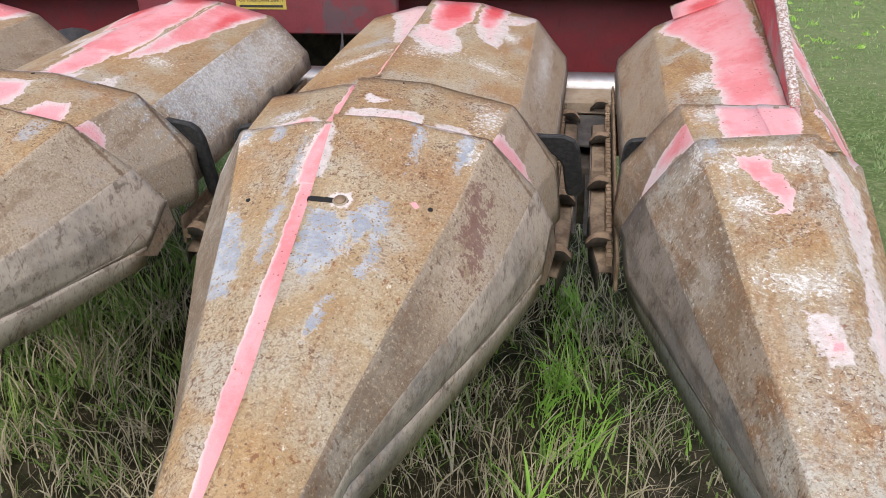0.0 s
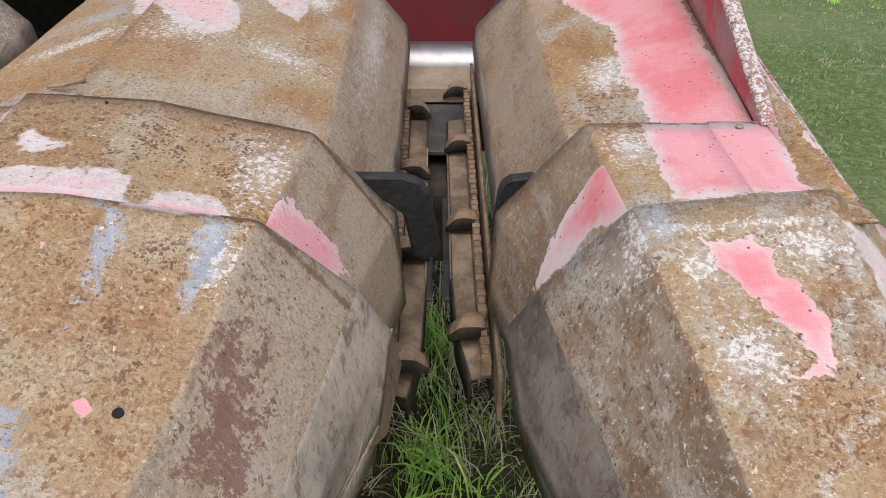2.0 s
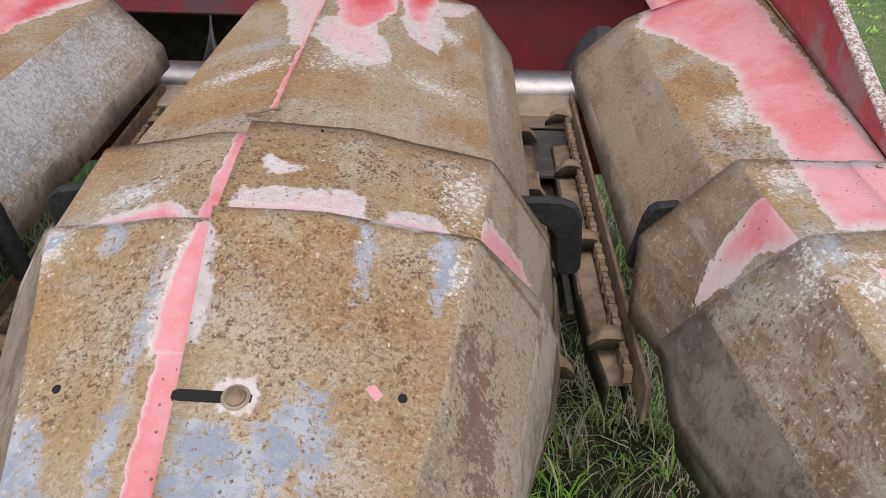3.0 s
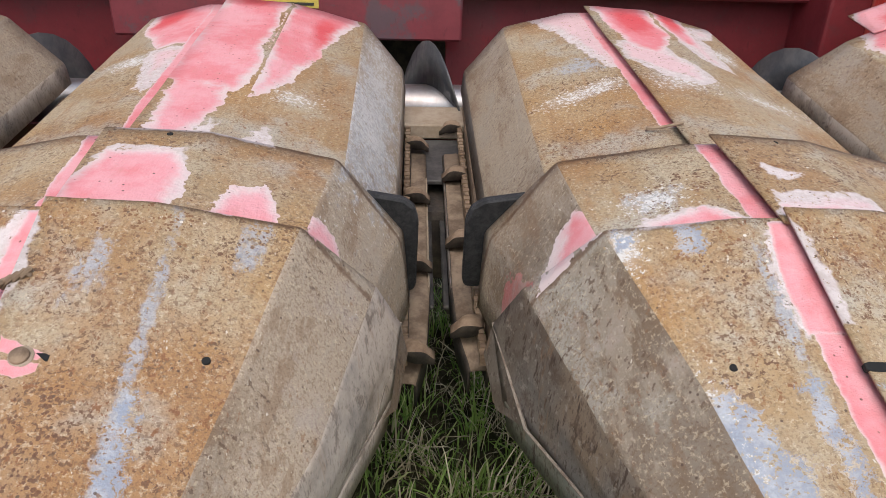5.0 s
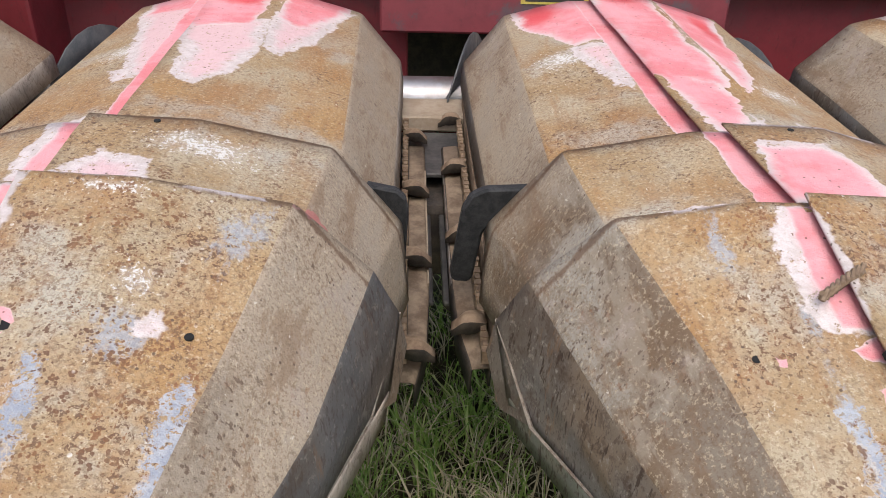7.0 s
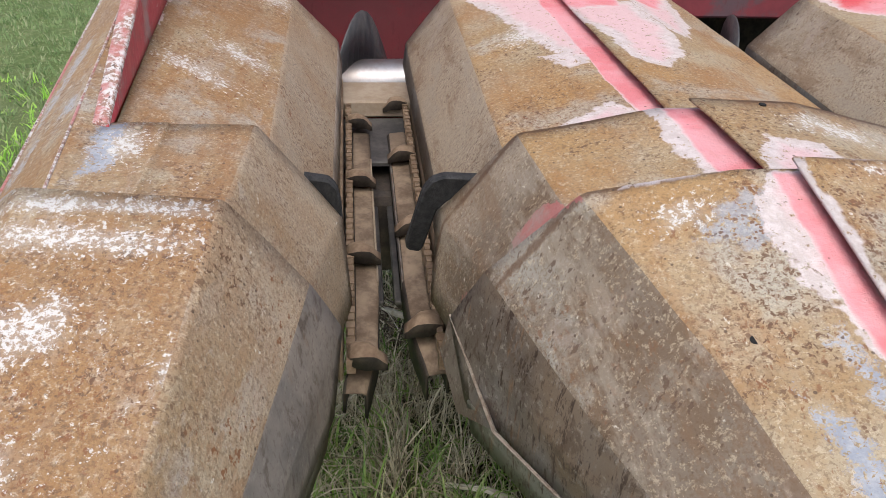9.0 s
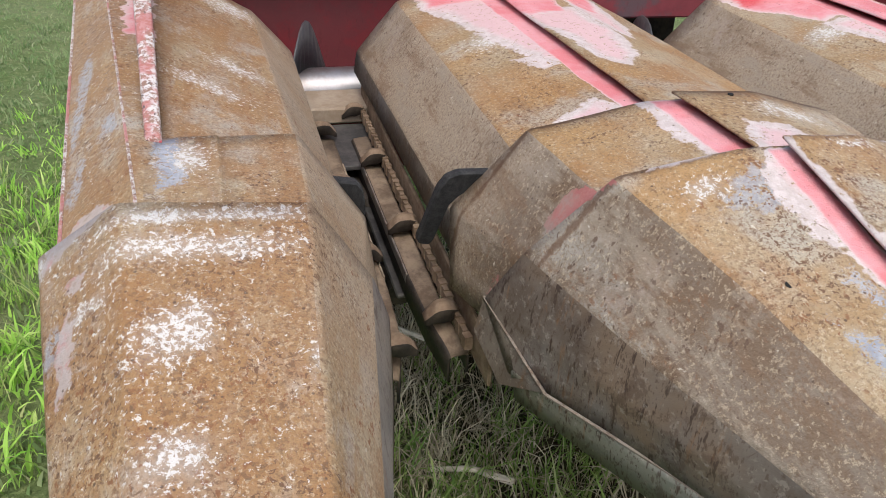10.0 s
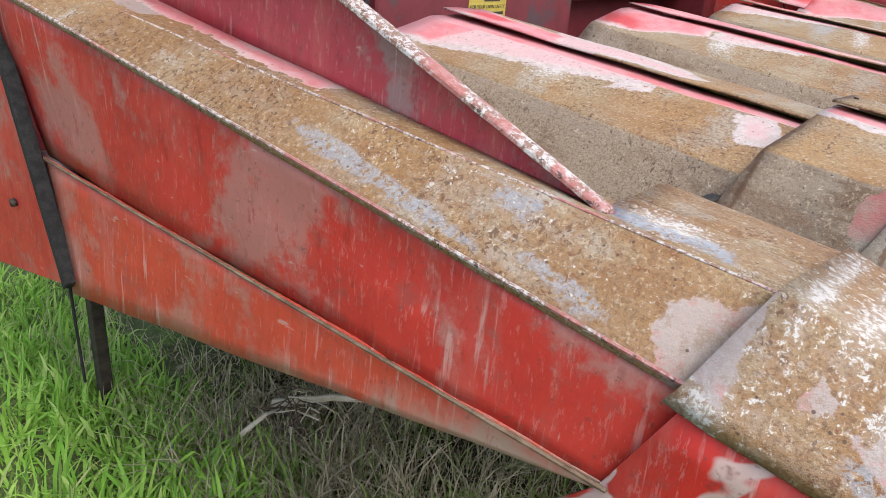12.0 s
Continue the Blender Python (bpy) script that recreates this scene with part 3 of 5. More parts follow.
def rod(name, points, radius, mat, sides=8, taper=1.0):
    """A round bar along points."""
    verts, faces = [], []
    pts = [Vector(p) for p in points]
    for i, p in enumerate(pts):
        d = (pts[min(i + 1, len(pts) - 1)] - pts[max(i - 1, 0)]).normalized()
        u = d.cross(Vector((0.31, 0.17, 0.93))).normalized()
        v = d.cross(u)
        rr = radius * (1 + (taper - 1) * i / max(1, len(pts) - 1))
        for k in range(sides):
            a = 2 * math.pi * k / sides
            verts.append(p + (u * math.cos(a) + v * math.sin(a)) * rr)
    for i in range(len(pts) - 1):
        for k in range(sides):
            k2 = (k + 1) % sides
            faces.append((i * sides + k, i * sides + k2, (i + 1) * sides + k2, (i + 1) * sides + k))
    faces.append(tuple(range(sides))[::-1])
    faces.append(tuple((len(pts) - 1) * sides + k for k in range(sides)))
    return mesh_of(name, verts, faces, mat)


def bolt_mesh(name, r, h, mat):
    bm = bmesh.new()
    bmesh.ops.create_cone(bm, cap_ends=True, segments=14, radius1=r, radius2=r * 0.85, depth=h)
    bmesh.ops.bevel(bm, geom=[e for e in bm.edges if e.calc_length() < r * 0.9], offset=r * 0.12, segments=2, affect="EDGES")
    me = bpy.data.meshes.new(name)
    bm.to_mesh(me)
    bm.free()
    me.materials.append(mat)
    me.shade_smooth()
    return me


def mirrored(secs, s):
    return [[(p[0] * s, p[1], p[2]) for p in sec] for sec in secs]


# ---- ground ----
def ground_material():
    """Pasture, with dead thatch and dark earth where the machine has stood, its shade partly painted into the earth."""
    m = Nodes("pasture_ground", 0.95, 0, 0.1)
    big, mid, fine = m.noise(0.5, 6, 0.65), m.noise(7, 6, 0.7), m.noise(60, 5, 0.75)
    c = m.mix(m.step(big, 0.4, 0.62), (0.085, 0.125, 0.04), (0.13, 0.155, 0.07))
    c = m.mix(m.math("MULTIPLY", m.step(mid, 0.5, 0.66), 0.5), c, (0.22, 0.22, 0.12))
    c = m.mix(m.math("MULTIPLY", m.step(m.noise(28, 5, 0.75), 0.48, 0.62), 0.7), c, (0.20, 0.235, 0.10))
    c = m.mix(m.math("MULTIPLY", m.step(m.noise(90, 4, 0.75), 0.52, 0.64), 0.6), c, (0.05, 0.07, 0.025))
    # bare earth, darkened further for the deep shade between blades under the header
    shaded_soil = m.mix(m.step(mid, 0.4, 0.62), (0.03, 0.03, 0.015), (0.085, 0.07, 0.045))
    shaded_soil = m.mix(m.math("MULTIPLY", m.step(fine, 0.55, 0.7), 0.5), shaded_soil, (0.17, 0.145, 0.10))
    v = m.math("ADD", m.patch(-0.4, 0.6, 1.7, 1.6), m.math("MULTIPLY", m.math("SUBTRACT", m.noise(1.6, 5, 0.7), 0.5), 0.9))
    c = m.mix(m.step(v, 0.0, 0.25), c, shaded_soil)
    m.bump(m.math("ADD", mid, fine), 0.02, 0.8)
    return m.done(c)


def build_ground():
    verts, faces = [], []
    xs = np.concatenate([[-900, -200, -60, -20], np.linspace(-9, 8, 86), [20, 60, 200, 900]])
    ys = np.concatenate([[-900, -200, -60, -20], np.linspace(-4, 12, 81), [25, 60, 200, 900]])
    for y in ys:
        for x in xs:
            near = abs(x) < 10 and -5 < y < 13
            verts.append((x, y, 0.022 * noise.noise(Vector((x, y, 0)) * 1.6) if near else 0.0))
    w = len(xs)
    for j in range(len(ys) - 1):
        for i in range(w - 1):
            faces.append((j * w + i, j * w + i + 1, (j + 1) * w + i + 1, (j + 1) * w + i))
    me = mesh_of("ground", verts, faces, [ground_material()])
    tagged(new("ground", me), "uneven field ground under grass and old thatch", "ground", kind="structure")


build_ground()


# ---- centre dividers ----
def both_halves(prefix, right, left, mats, slots_r, slots_l, parent, seed, steps=8):
    a = thick(part(prefix + "_right", loft(prefix + "_right", right, mats[:3], slots_r, steps=steps, seed=seed), parent), 0.003)
    # left flanks take the dark, part-shaded SIDES
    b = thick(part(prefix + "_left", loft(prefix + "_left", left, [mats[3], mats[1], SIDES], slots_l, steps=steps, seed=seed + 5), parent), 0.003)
    return a, b


def sloped(pitch, lift):
    """Tips a snout down from its hinge, or raises it."""
    b = math.tan(radians(pitch))

    def at(p):
        return (p[0], p[1], p[2] + p[1] * b + lift)
    return at


def flap_mesh(s):
    outline = [(0.262, 0.842), (0.330, 0.836), (0.350, 0.824), (0.360, 0.80), (0.368, 0.675), (0.362, 0.662), (0.338, 0.660), (0.332, 0.672), (0.326, 0.76), (0.310, 0.785), (0.288, 0.80)]
    me = prism("rubber_flap", [(x * s, z) for x, z in outline], 1, -0.004, 0.016, RUBBER, 0.004)
    for v in me.vertices:
        v.co.y += 0.235 + (0.84 - v.co.z) * 0.28
    return me


FLAPS = {1: flap_mesh(1), -1: flap_mesh(-1)}


def put_flap(thing, s, wide, long, lean):
    """A flap, narrowed or shortened from its root, and swung in its own plane."""
    ob = part("rubber_flap", FLAPS[s], thing, "black rubber ear-saver flap")
    root = Matrix.Translation((0.29 * s, 0.24, 0.83))
    ob.matrix_basis = root @ pose(0, 0, 0, 0, lean * s, 0) @ Matrix.Diagonal((wide, 1, long, 1)) @ root.inverted()


def slot_and_bolt(parent, x, y, z, tilt, way, long=1.0):
    cap = [(a * long, b) for a, b in [(-0.026, -0.005), (0.026, -0.005), (0.031, -0.003), (0.031, 0.003), (0.026, 0.005), (-0.026, 0.005), (-0.031, 0.003), (-0.031, -0.003)]]
    s = part("slot", prism("slot", cap, 2, -0.004, 0.0012, BLACK_HOLE, 0), parent, "dark elongated slot in the sheet")
    s.matrix_basis = pose(x, y, z, tilt, 2, 0)
    b = part("bolt", bolt_mesh("bolt", 0.0092, 0.006, RUSTED), s, "dusty round-headed bolt in the slot")
    b.matrix_basis = pose(0.022 * way, 0, 0.004)
    w = part("washer", bolt_mesh("washer", 0.0125, 0.002, DUSTY), s)
    w.matrix_basis = pose(0.022 * way, 0, 0.002)


def hole(parent, x, y, z, tilt):
    h = part("bolt_hole", prism("bolt_hole", [(0.004 * math.cos(a * 0.5236), 0.004 * math.sin(a * 0.5236)) for a in range(12)], 2, -0.003, 0.001, BLACK_HOLE, 0), parent)
    h.matrix_basis = pose(x, y, z, tilt, 0, 0)


def centre_divider(X, lip, pitch, lift, mat, label, seed, wires=(), slot=(0.008, -0.165, 1), flaps=((1, 1, 0), (1, 1, 0)), slate=None):
    thing = new("crop_divider")
    thing.location = (X, 0, 0)
    tagged(thing, label, "crop divider", "crop dividers of the corn header")
    mats = [mat[0], mat[2], DUSTY_LIT_SIDES, mat[1]]
    slate = slate or DUSTY_LIT_SIDES
    # hood: a right sheet whose lip stands over the left one
    right = [
        [(-0.045, 0.165, 0.912), (0.085, 0.165, 0.904), (0.243, 0.165, 0.858), (0.307, 0.165, 0.738), (0.313, 0.165, 0.693)],
        [(-0.060, 0.936, 0.990), (0.076, 0.938, 0.983), (0.229, 0.947, 0.940), (0.311, 0.985, 0.832), (0.317, 0.985, 0.787)],
    ]
    left = [
        [(-0.313, 0.165, 0.693), (-0.307, 0.165, 0.738), (-0.243, 0.165, 0.858), (-0.09, 0.165, 0.897), (-0.01, 0.165, 0.8985)],
        [(-0.317, 0.985, 0.787), (-0.311, 0.985, 0.832), (-0.231, 0.947, 0.940), (-0.10, 0.936, 0.975), (-0.01, 0.936, 0.977)],
    ]
    both_halves("hood", right, left, mats, [0, 0, 1, 2], [2, 1, 0, 0], thing, seed, steps=14)
    # hinge cover
    right = [
        [(-0.036, -0.02, 0.924), (0.07, -0.02, 0.918), (0.217, 0.0, 0.880), (0.286, 0.058, 0.784), (0.314, 0.10, 0.690)],
        [(-0.047, 0.188, 0.950), (0.08, 0.19, 0.943), (0.236, 0.208, 0.902), (0.322, 0.252, 0.780), (0.332, 0.205, 0.680)],
    ]
    left = [
        [(-0.314, 0.10, 0.690), (-0.286, 0.058, 0.784), (-0.217, 0.0, 0.880), (-0.08, -0.02, 0.910), (-0.005, -0.02, 0.912)],
        [(-0.332, 0.205, 0.680), (-0.322, 0.252, 0.780), (-0.236, 0.208, 0.902), (-0.085, 0.188, 0.936), (-0.01, 0.188, 0.938)],
    ]
    both_halves("hinge_cover", right, left, mats, [0, 0, 1, 1], [1, 1, 0, 0], thing, seed + 1, steps=7)
    # snout, which leans a little to the right in front of its hinge
    right = [
        [(-0.036, -0.008, 0.936), (0.07, -0.004, 0.930), (0.214, 0.02, 0.893), (0.290, 0.062, 0.793), (0.3185, 0.104, 0.712), (0.308, 0.034, 0.645)],
        [((lip - 0.040) / 2 - 0.004, -0.17, 0.870), (0.060, -0.17, 0.867), (0.181, -0.17, 0.835), (0.247, -0.17, 0.752), (0.254, -0.17, 0.700), (0.241, -0.17, 0.6455)],
        [(lip, -0.5, 0.755), (0.045, -0.5, 0.752), (0.105, -0.5, 0.722), (0.124, -0.5, 0.684), (0.120, -0.5, 0.665), (0.112, -0.5, 0.640)],
        [(lip * 0.3, -0.96, 0.583), (0.014, -0.96, 0.581), (0.022, -0.96, 0.575), (0.026, -0.96, 0.560), (0.026, -0.96, 0.552), (0.024, -0.96, 0.54)],
    ]
    lean = (0.0, 0.022, 0.022, 0.016)
    left = [[(d - p[0], p[1], p[2]) for p in sec[:1:-1]] + [(-0.085 * k, sec[1][1], sec[0][2] - 0.014), (sec[0][0] + 0.032 * k, sec[0][1], sec[0][2] - 0.013)] for sec, d, k in zip(right, lean, (1.0, 0.8, 0.55, 0.15))]
    at = sloped(pitch, lift)
    right, left = ([[at(p) for p in sec] for sec in half] for half in (right, left))
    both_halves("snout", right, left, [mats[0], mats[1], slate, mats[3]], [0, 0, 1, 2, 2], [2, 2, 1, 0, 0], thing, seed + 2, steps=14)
    for s in (1, -1):
        d = 0.0 if s > 0 else 0.022
        sk = [[(0.3065 * s, 0.029, 0.650), (0.306 * s, 0.029, 0.64), (0.302 * s, 0.02, 0.612)],
              [(0.243 * s + d, -0.17, 0.647), (0.242 * s + d, -0.17, 0.635), (0.236 * s + d, -0.17, 0.596)],
              [(0.1145 * s + d, -0.5, 0.642), (0.114 * s + d, -0.5, 0.62), (0.106 * s + d, -0.5, 0.580)],
              [(0.024 * s + d * 0.7, -0.96, 0.541), (0.024 * s + d * 0.7, -0.96, 0.53), (0.020 * s + d * 0.7, -0.96, 0.50)]]
        if s < 0:
            sk = [r[::-1] for r in sk]
        sk = [[at(p) for p in sec] for sec in sk]
        thick(part("skirt", loft("skirt", sk, [DUSTY_LIT_SKIRT if s > 0 else SKIRT], [0, 0], steps=8, r=0.004, seed=seed), thing, "greenish grey lower skirt plate"), 0.003)
        part("seam_strip", rod("seam_strip", [at(p) for p in ((0.291 * s, -0.027, 0.6535), (0.2435 * s + d, -0.17, 0.648), (0.115 * s + d, -0.5, 0.6425), (0.025 * s + d * 0.7, -0.96, 0.541))], 0.0021, SEAM, 6), thing, "bare folded seam along the side")
        corner = [at(p) for p in ((0.320 * s, 0.106, 0.713), (0.330 * s, 0.108, 0.664), (0.317 * s, 0.044, 0.622), (0.290 * s, -0.026, 0.653))]
        thick(part("corner_plate", mesh_of("corner_plate", corner, [(0, 1, 2, 3) if s < 0 else (3, 2, 1, 0)], SIDES, smooth=False), thing, "folded rear corner of the side sheet"), 0.003)
        part("seam_strip", rod("seam_strip", [at(p) for p in ((0.3205 * s, 0.106, 0.714), (0.291 * s, -0.027, 0.654))], 0.0018, SEAM, 6), thing, "bare folded seam along the side")
    slot_and_bolt(thing, *at((slot[0], slot[1], 0.9365 + slot[1] * 0.382)), 20.5 + pitch, *slot[2:])
    for x in (-0.130, 0.152):
        hole(thing, *at((x, -0.163, 0.8465 if x < 0 else 0.8480)), 20 + pitch)
    hole(thing, 0.035, 0.176, 0.9435, 8)
    for s, f in zip((1, -1), flaps):
        put_flap(thing, s, *f)
    for pts in wires:
        part("wire_twist", rod("wire_twist", pts, 0.0026, RUSTED, 6), thing, "rusty twisted wire tie")
    return thing


def coats(name, tone, pink, white, blue, ridge, milk, spot, bare=(), red=(), pock=(), primer={}, shoulder_pink=(), shoulder_white=(), shoulder_blue=(), shoulder_mute=(), maroon=()):
    """The paint of a divider: right sheets, left sheets (with what the lip has sheltered), shoulders."""
    def side(rows, s):
        """Outlines that reach that side of the lip."""
        kept = {k: [o for o in v if max(s * (p[0] + 0.045) for p in o) > 0.002] for k, v in rows.items()}
        return {k: v for k, v in kept.items() if v}
    return (sheet(name + "_right_sheet", side(pink, 1), white, blue, milk=side(milk, 1), bare=bare, spot=side(spot, 1), red=red, pock=pock, primer=side(primer, 1), tone=tone),
            sheet(name + "_left_sheet", side(pink, -1), white, blue, (), ridge, milk=side(milk, -1), spot=side(spot, -1), red=red, pock=pock, primer=side(primer, -1), tone=tone),
            # shoulders in the shaded mix; dusty ovals paint the better lit ones paler
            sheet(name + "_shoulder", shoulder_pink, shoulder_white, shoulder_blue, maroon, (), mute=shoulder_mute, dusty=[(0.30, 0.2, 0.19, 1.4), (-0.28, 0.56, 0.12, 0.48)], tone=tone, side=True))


FOLD = (0.080, 0.66, 0.0022, 0.30)
B_COAT = coats("first_divider", 0.3, bare=[FOLD], red=[(0.02, 0.84, 0.05, 0.13), (0.12, 0.9, 0.03, 0.08)], pock=[(0.0, 0.02, 0.24, 0.16), (0.13, 0.1, 0.1, 0.1)],
    pink={"h": [[(-0.06, 0.96), (0.074, 0.96), (0.082, 0.76), (0.035, 0.64), (-0.02, 0.664)], [(0.08, 0.96), (0.155, 0.96), (0.15, 0.81), (0.13, 0.71), (0.096, 0.74)]],
          "c": [[(-0.175, -0.02), (-0.165, 0.036), (-0.11, 0.04), (-0.072, 0.015), (-0.072, -0.02)], [(-0.03, -0.02), (-0.02, 0.024), (0.09, 0.026), (0.10, -0.02)], [(0.11, -0.02), (0.125, 0.034), (0.175, 0.036), (0.195, 0.0)]]},
    milk={"h": [[(-0.05, 0.70), (0.05, 0.702), (0.081, 0.516), (0.054, 0.485), (-0.013, 0.531), (-0.05, 0.604)], [(0.091, 0.729), (0.172, 0.861), (0.156, 0.606), (0.118, 0.633)], [(0.146, 0.885), (0.224, 0.95), (0.206, 0.858), (0.164, 0.81)], [(-0.174, 0.95), (-0.05, 0.95), (-0.05, 0.59), (-0.082, 0.592)]],
          "c": [[(-0.015, 0.104), (0.025, 0.088), (0.005, 0.068), (-0.012, 0.081)], [(-0.03, -0.01), (-0.013, 0.052), (0.059, 0.052), (0.093, 0.056), (0.11, 0.01), (0.05, -0.01)], [(0.111, 0.0), (0.125, 0.045), (0.152, 0.05), (0.177, 0.045), (0.196, 0.02)], [(-0.178, -0.01), (-0.17, 0.045), (-0.119, 0.042), (-0.064, 0.02), (-0.06, -0.02)]],
          "s": [[(-0.055, -0.02), (-0.032, -0.02), (-0.017, -0.108), (-0.017, -0.146), (-0.056, -0.142), (-0.066, -0.094)], [(0.0, -0.188), (0.018, -0.172), (0.037, -0.172), (0.046, -0.182), (0.04, -0.198), (0.016, -0.198)]]},
    primer={"s": [[(-0.166, -0.18), (-0.135, -0.175), (-0.095, -0.26), (-0.085, -0.345), (-0.14, -0.345)], [(0.082, -0.165), (0.102, -0.16), (0.098, -0.31), (0.078, -0.31)], [(-0.077, -0.185), (-0.060, -0.185), (-0.056, -0.30), (-0.071, -0.30)], [(-0.015, -0.205), (0.06, -0.22), (0.055, -0.29), (0.02, -0.33), (-0.012, -0.30)], [(0.04, -0.215), (0.085, -0.17), (0.095, -0.20), (0.06, -0.27)], [(0.04, -0.36), (0.062, -0.345), (0.058, -0.40), (0.042, -0.415)], [(0.096, 0.0), (0.118, 0.0), (0.114, -0.08), (0.102, -0.11)], [(0.170, 0.01), (0.200, 0.01), (0.194, -0.06), (0.168, -0.08)], [(-0.15, 0.01), (-0.12, 0.005), (-0.125, -0.04), (-0.145, -0.03)], [(-0.205, 0.01), (-0.18, 0.01), (-0.185, -0.02), (-0.208, -0.02)]]},
    spot={"s": [[(0.121, -0.161), (0.127, -0.155), (0.137, -0.163), (0.132, -0.171)], [(0.065, -0.05), (0.072, -0.05), (0.069, -0.058)]]},
    white=[(-0.135, 0.50, 0.09, 0.035, 12), (0.03, 0.50, 0.08, 0.05), (0.16, 0.46, 0.075, 0.035, -20), (0.175, 0.72, 0.03, 0.05), (-0.142, -0.24, 0.014, 0.07, 12), (0.2, 0.11, 0.035, 0.07), (-0.2, -0.01, 0.02, 0.04), (0.19, -0.03, 0.025, 0.035), (-0.15, 0.07, 0.05, 0.03)],
    blue=[(-0.13, 0.62, 0.05, 0.05), (-0.07, -0.12, 0.008, 0.10), (-0.15, 0.07, 0.05, 0.03)],
    ridge={"h": [[(-0.075, 0.96), (-0.03, 0.96), (-0.02, 0.325), (-0.062, 0.325)]], "c": [[(-0.066, 0.2), (-0.02, 0.2), (-0.017, -0.02), (-0.060, -0.02)]],
           "s": [[(-0.052, -0.01), (-0.02, -0.01), (-0.01, -0.146), (-0.057, -0.143), (-0.061, -0.095)], [(-0.053, -0.14), (0.0, -0.143), (0.01, -0.46), (-0.036, -0.46)], [(-0.037, -0.45), (0.01, -0.45), (0.04, -0.8), (-0.008, -0.8)]]},
    shoulder_pink={"c": [[(0.20, 0.012), (0.227, 0.075), (0.239, 0.09), (0.259, 0.097), (0.279, 0.085), (0.272, 0.05)], [(-0.274, 0.045), (-0.252, 0.092), (-0.231, 0.094), (-0.205, 0.06), (-0.197, 0.01), (-0.272, 0.03)]]},
    shoulder_mute={"c": [[(-0.32, 0.10), (-0.305, 0.14), (-0.277, 0.08), (-0.28, 0.05)]]}, shoulder_white=[(0.265, 0.7, 0.02, 0.25)], maroon=[(0.215, -0.14, 0.026, 0.10)])
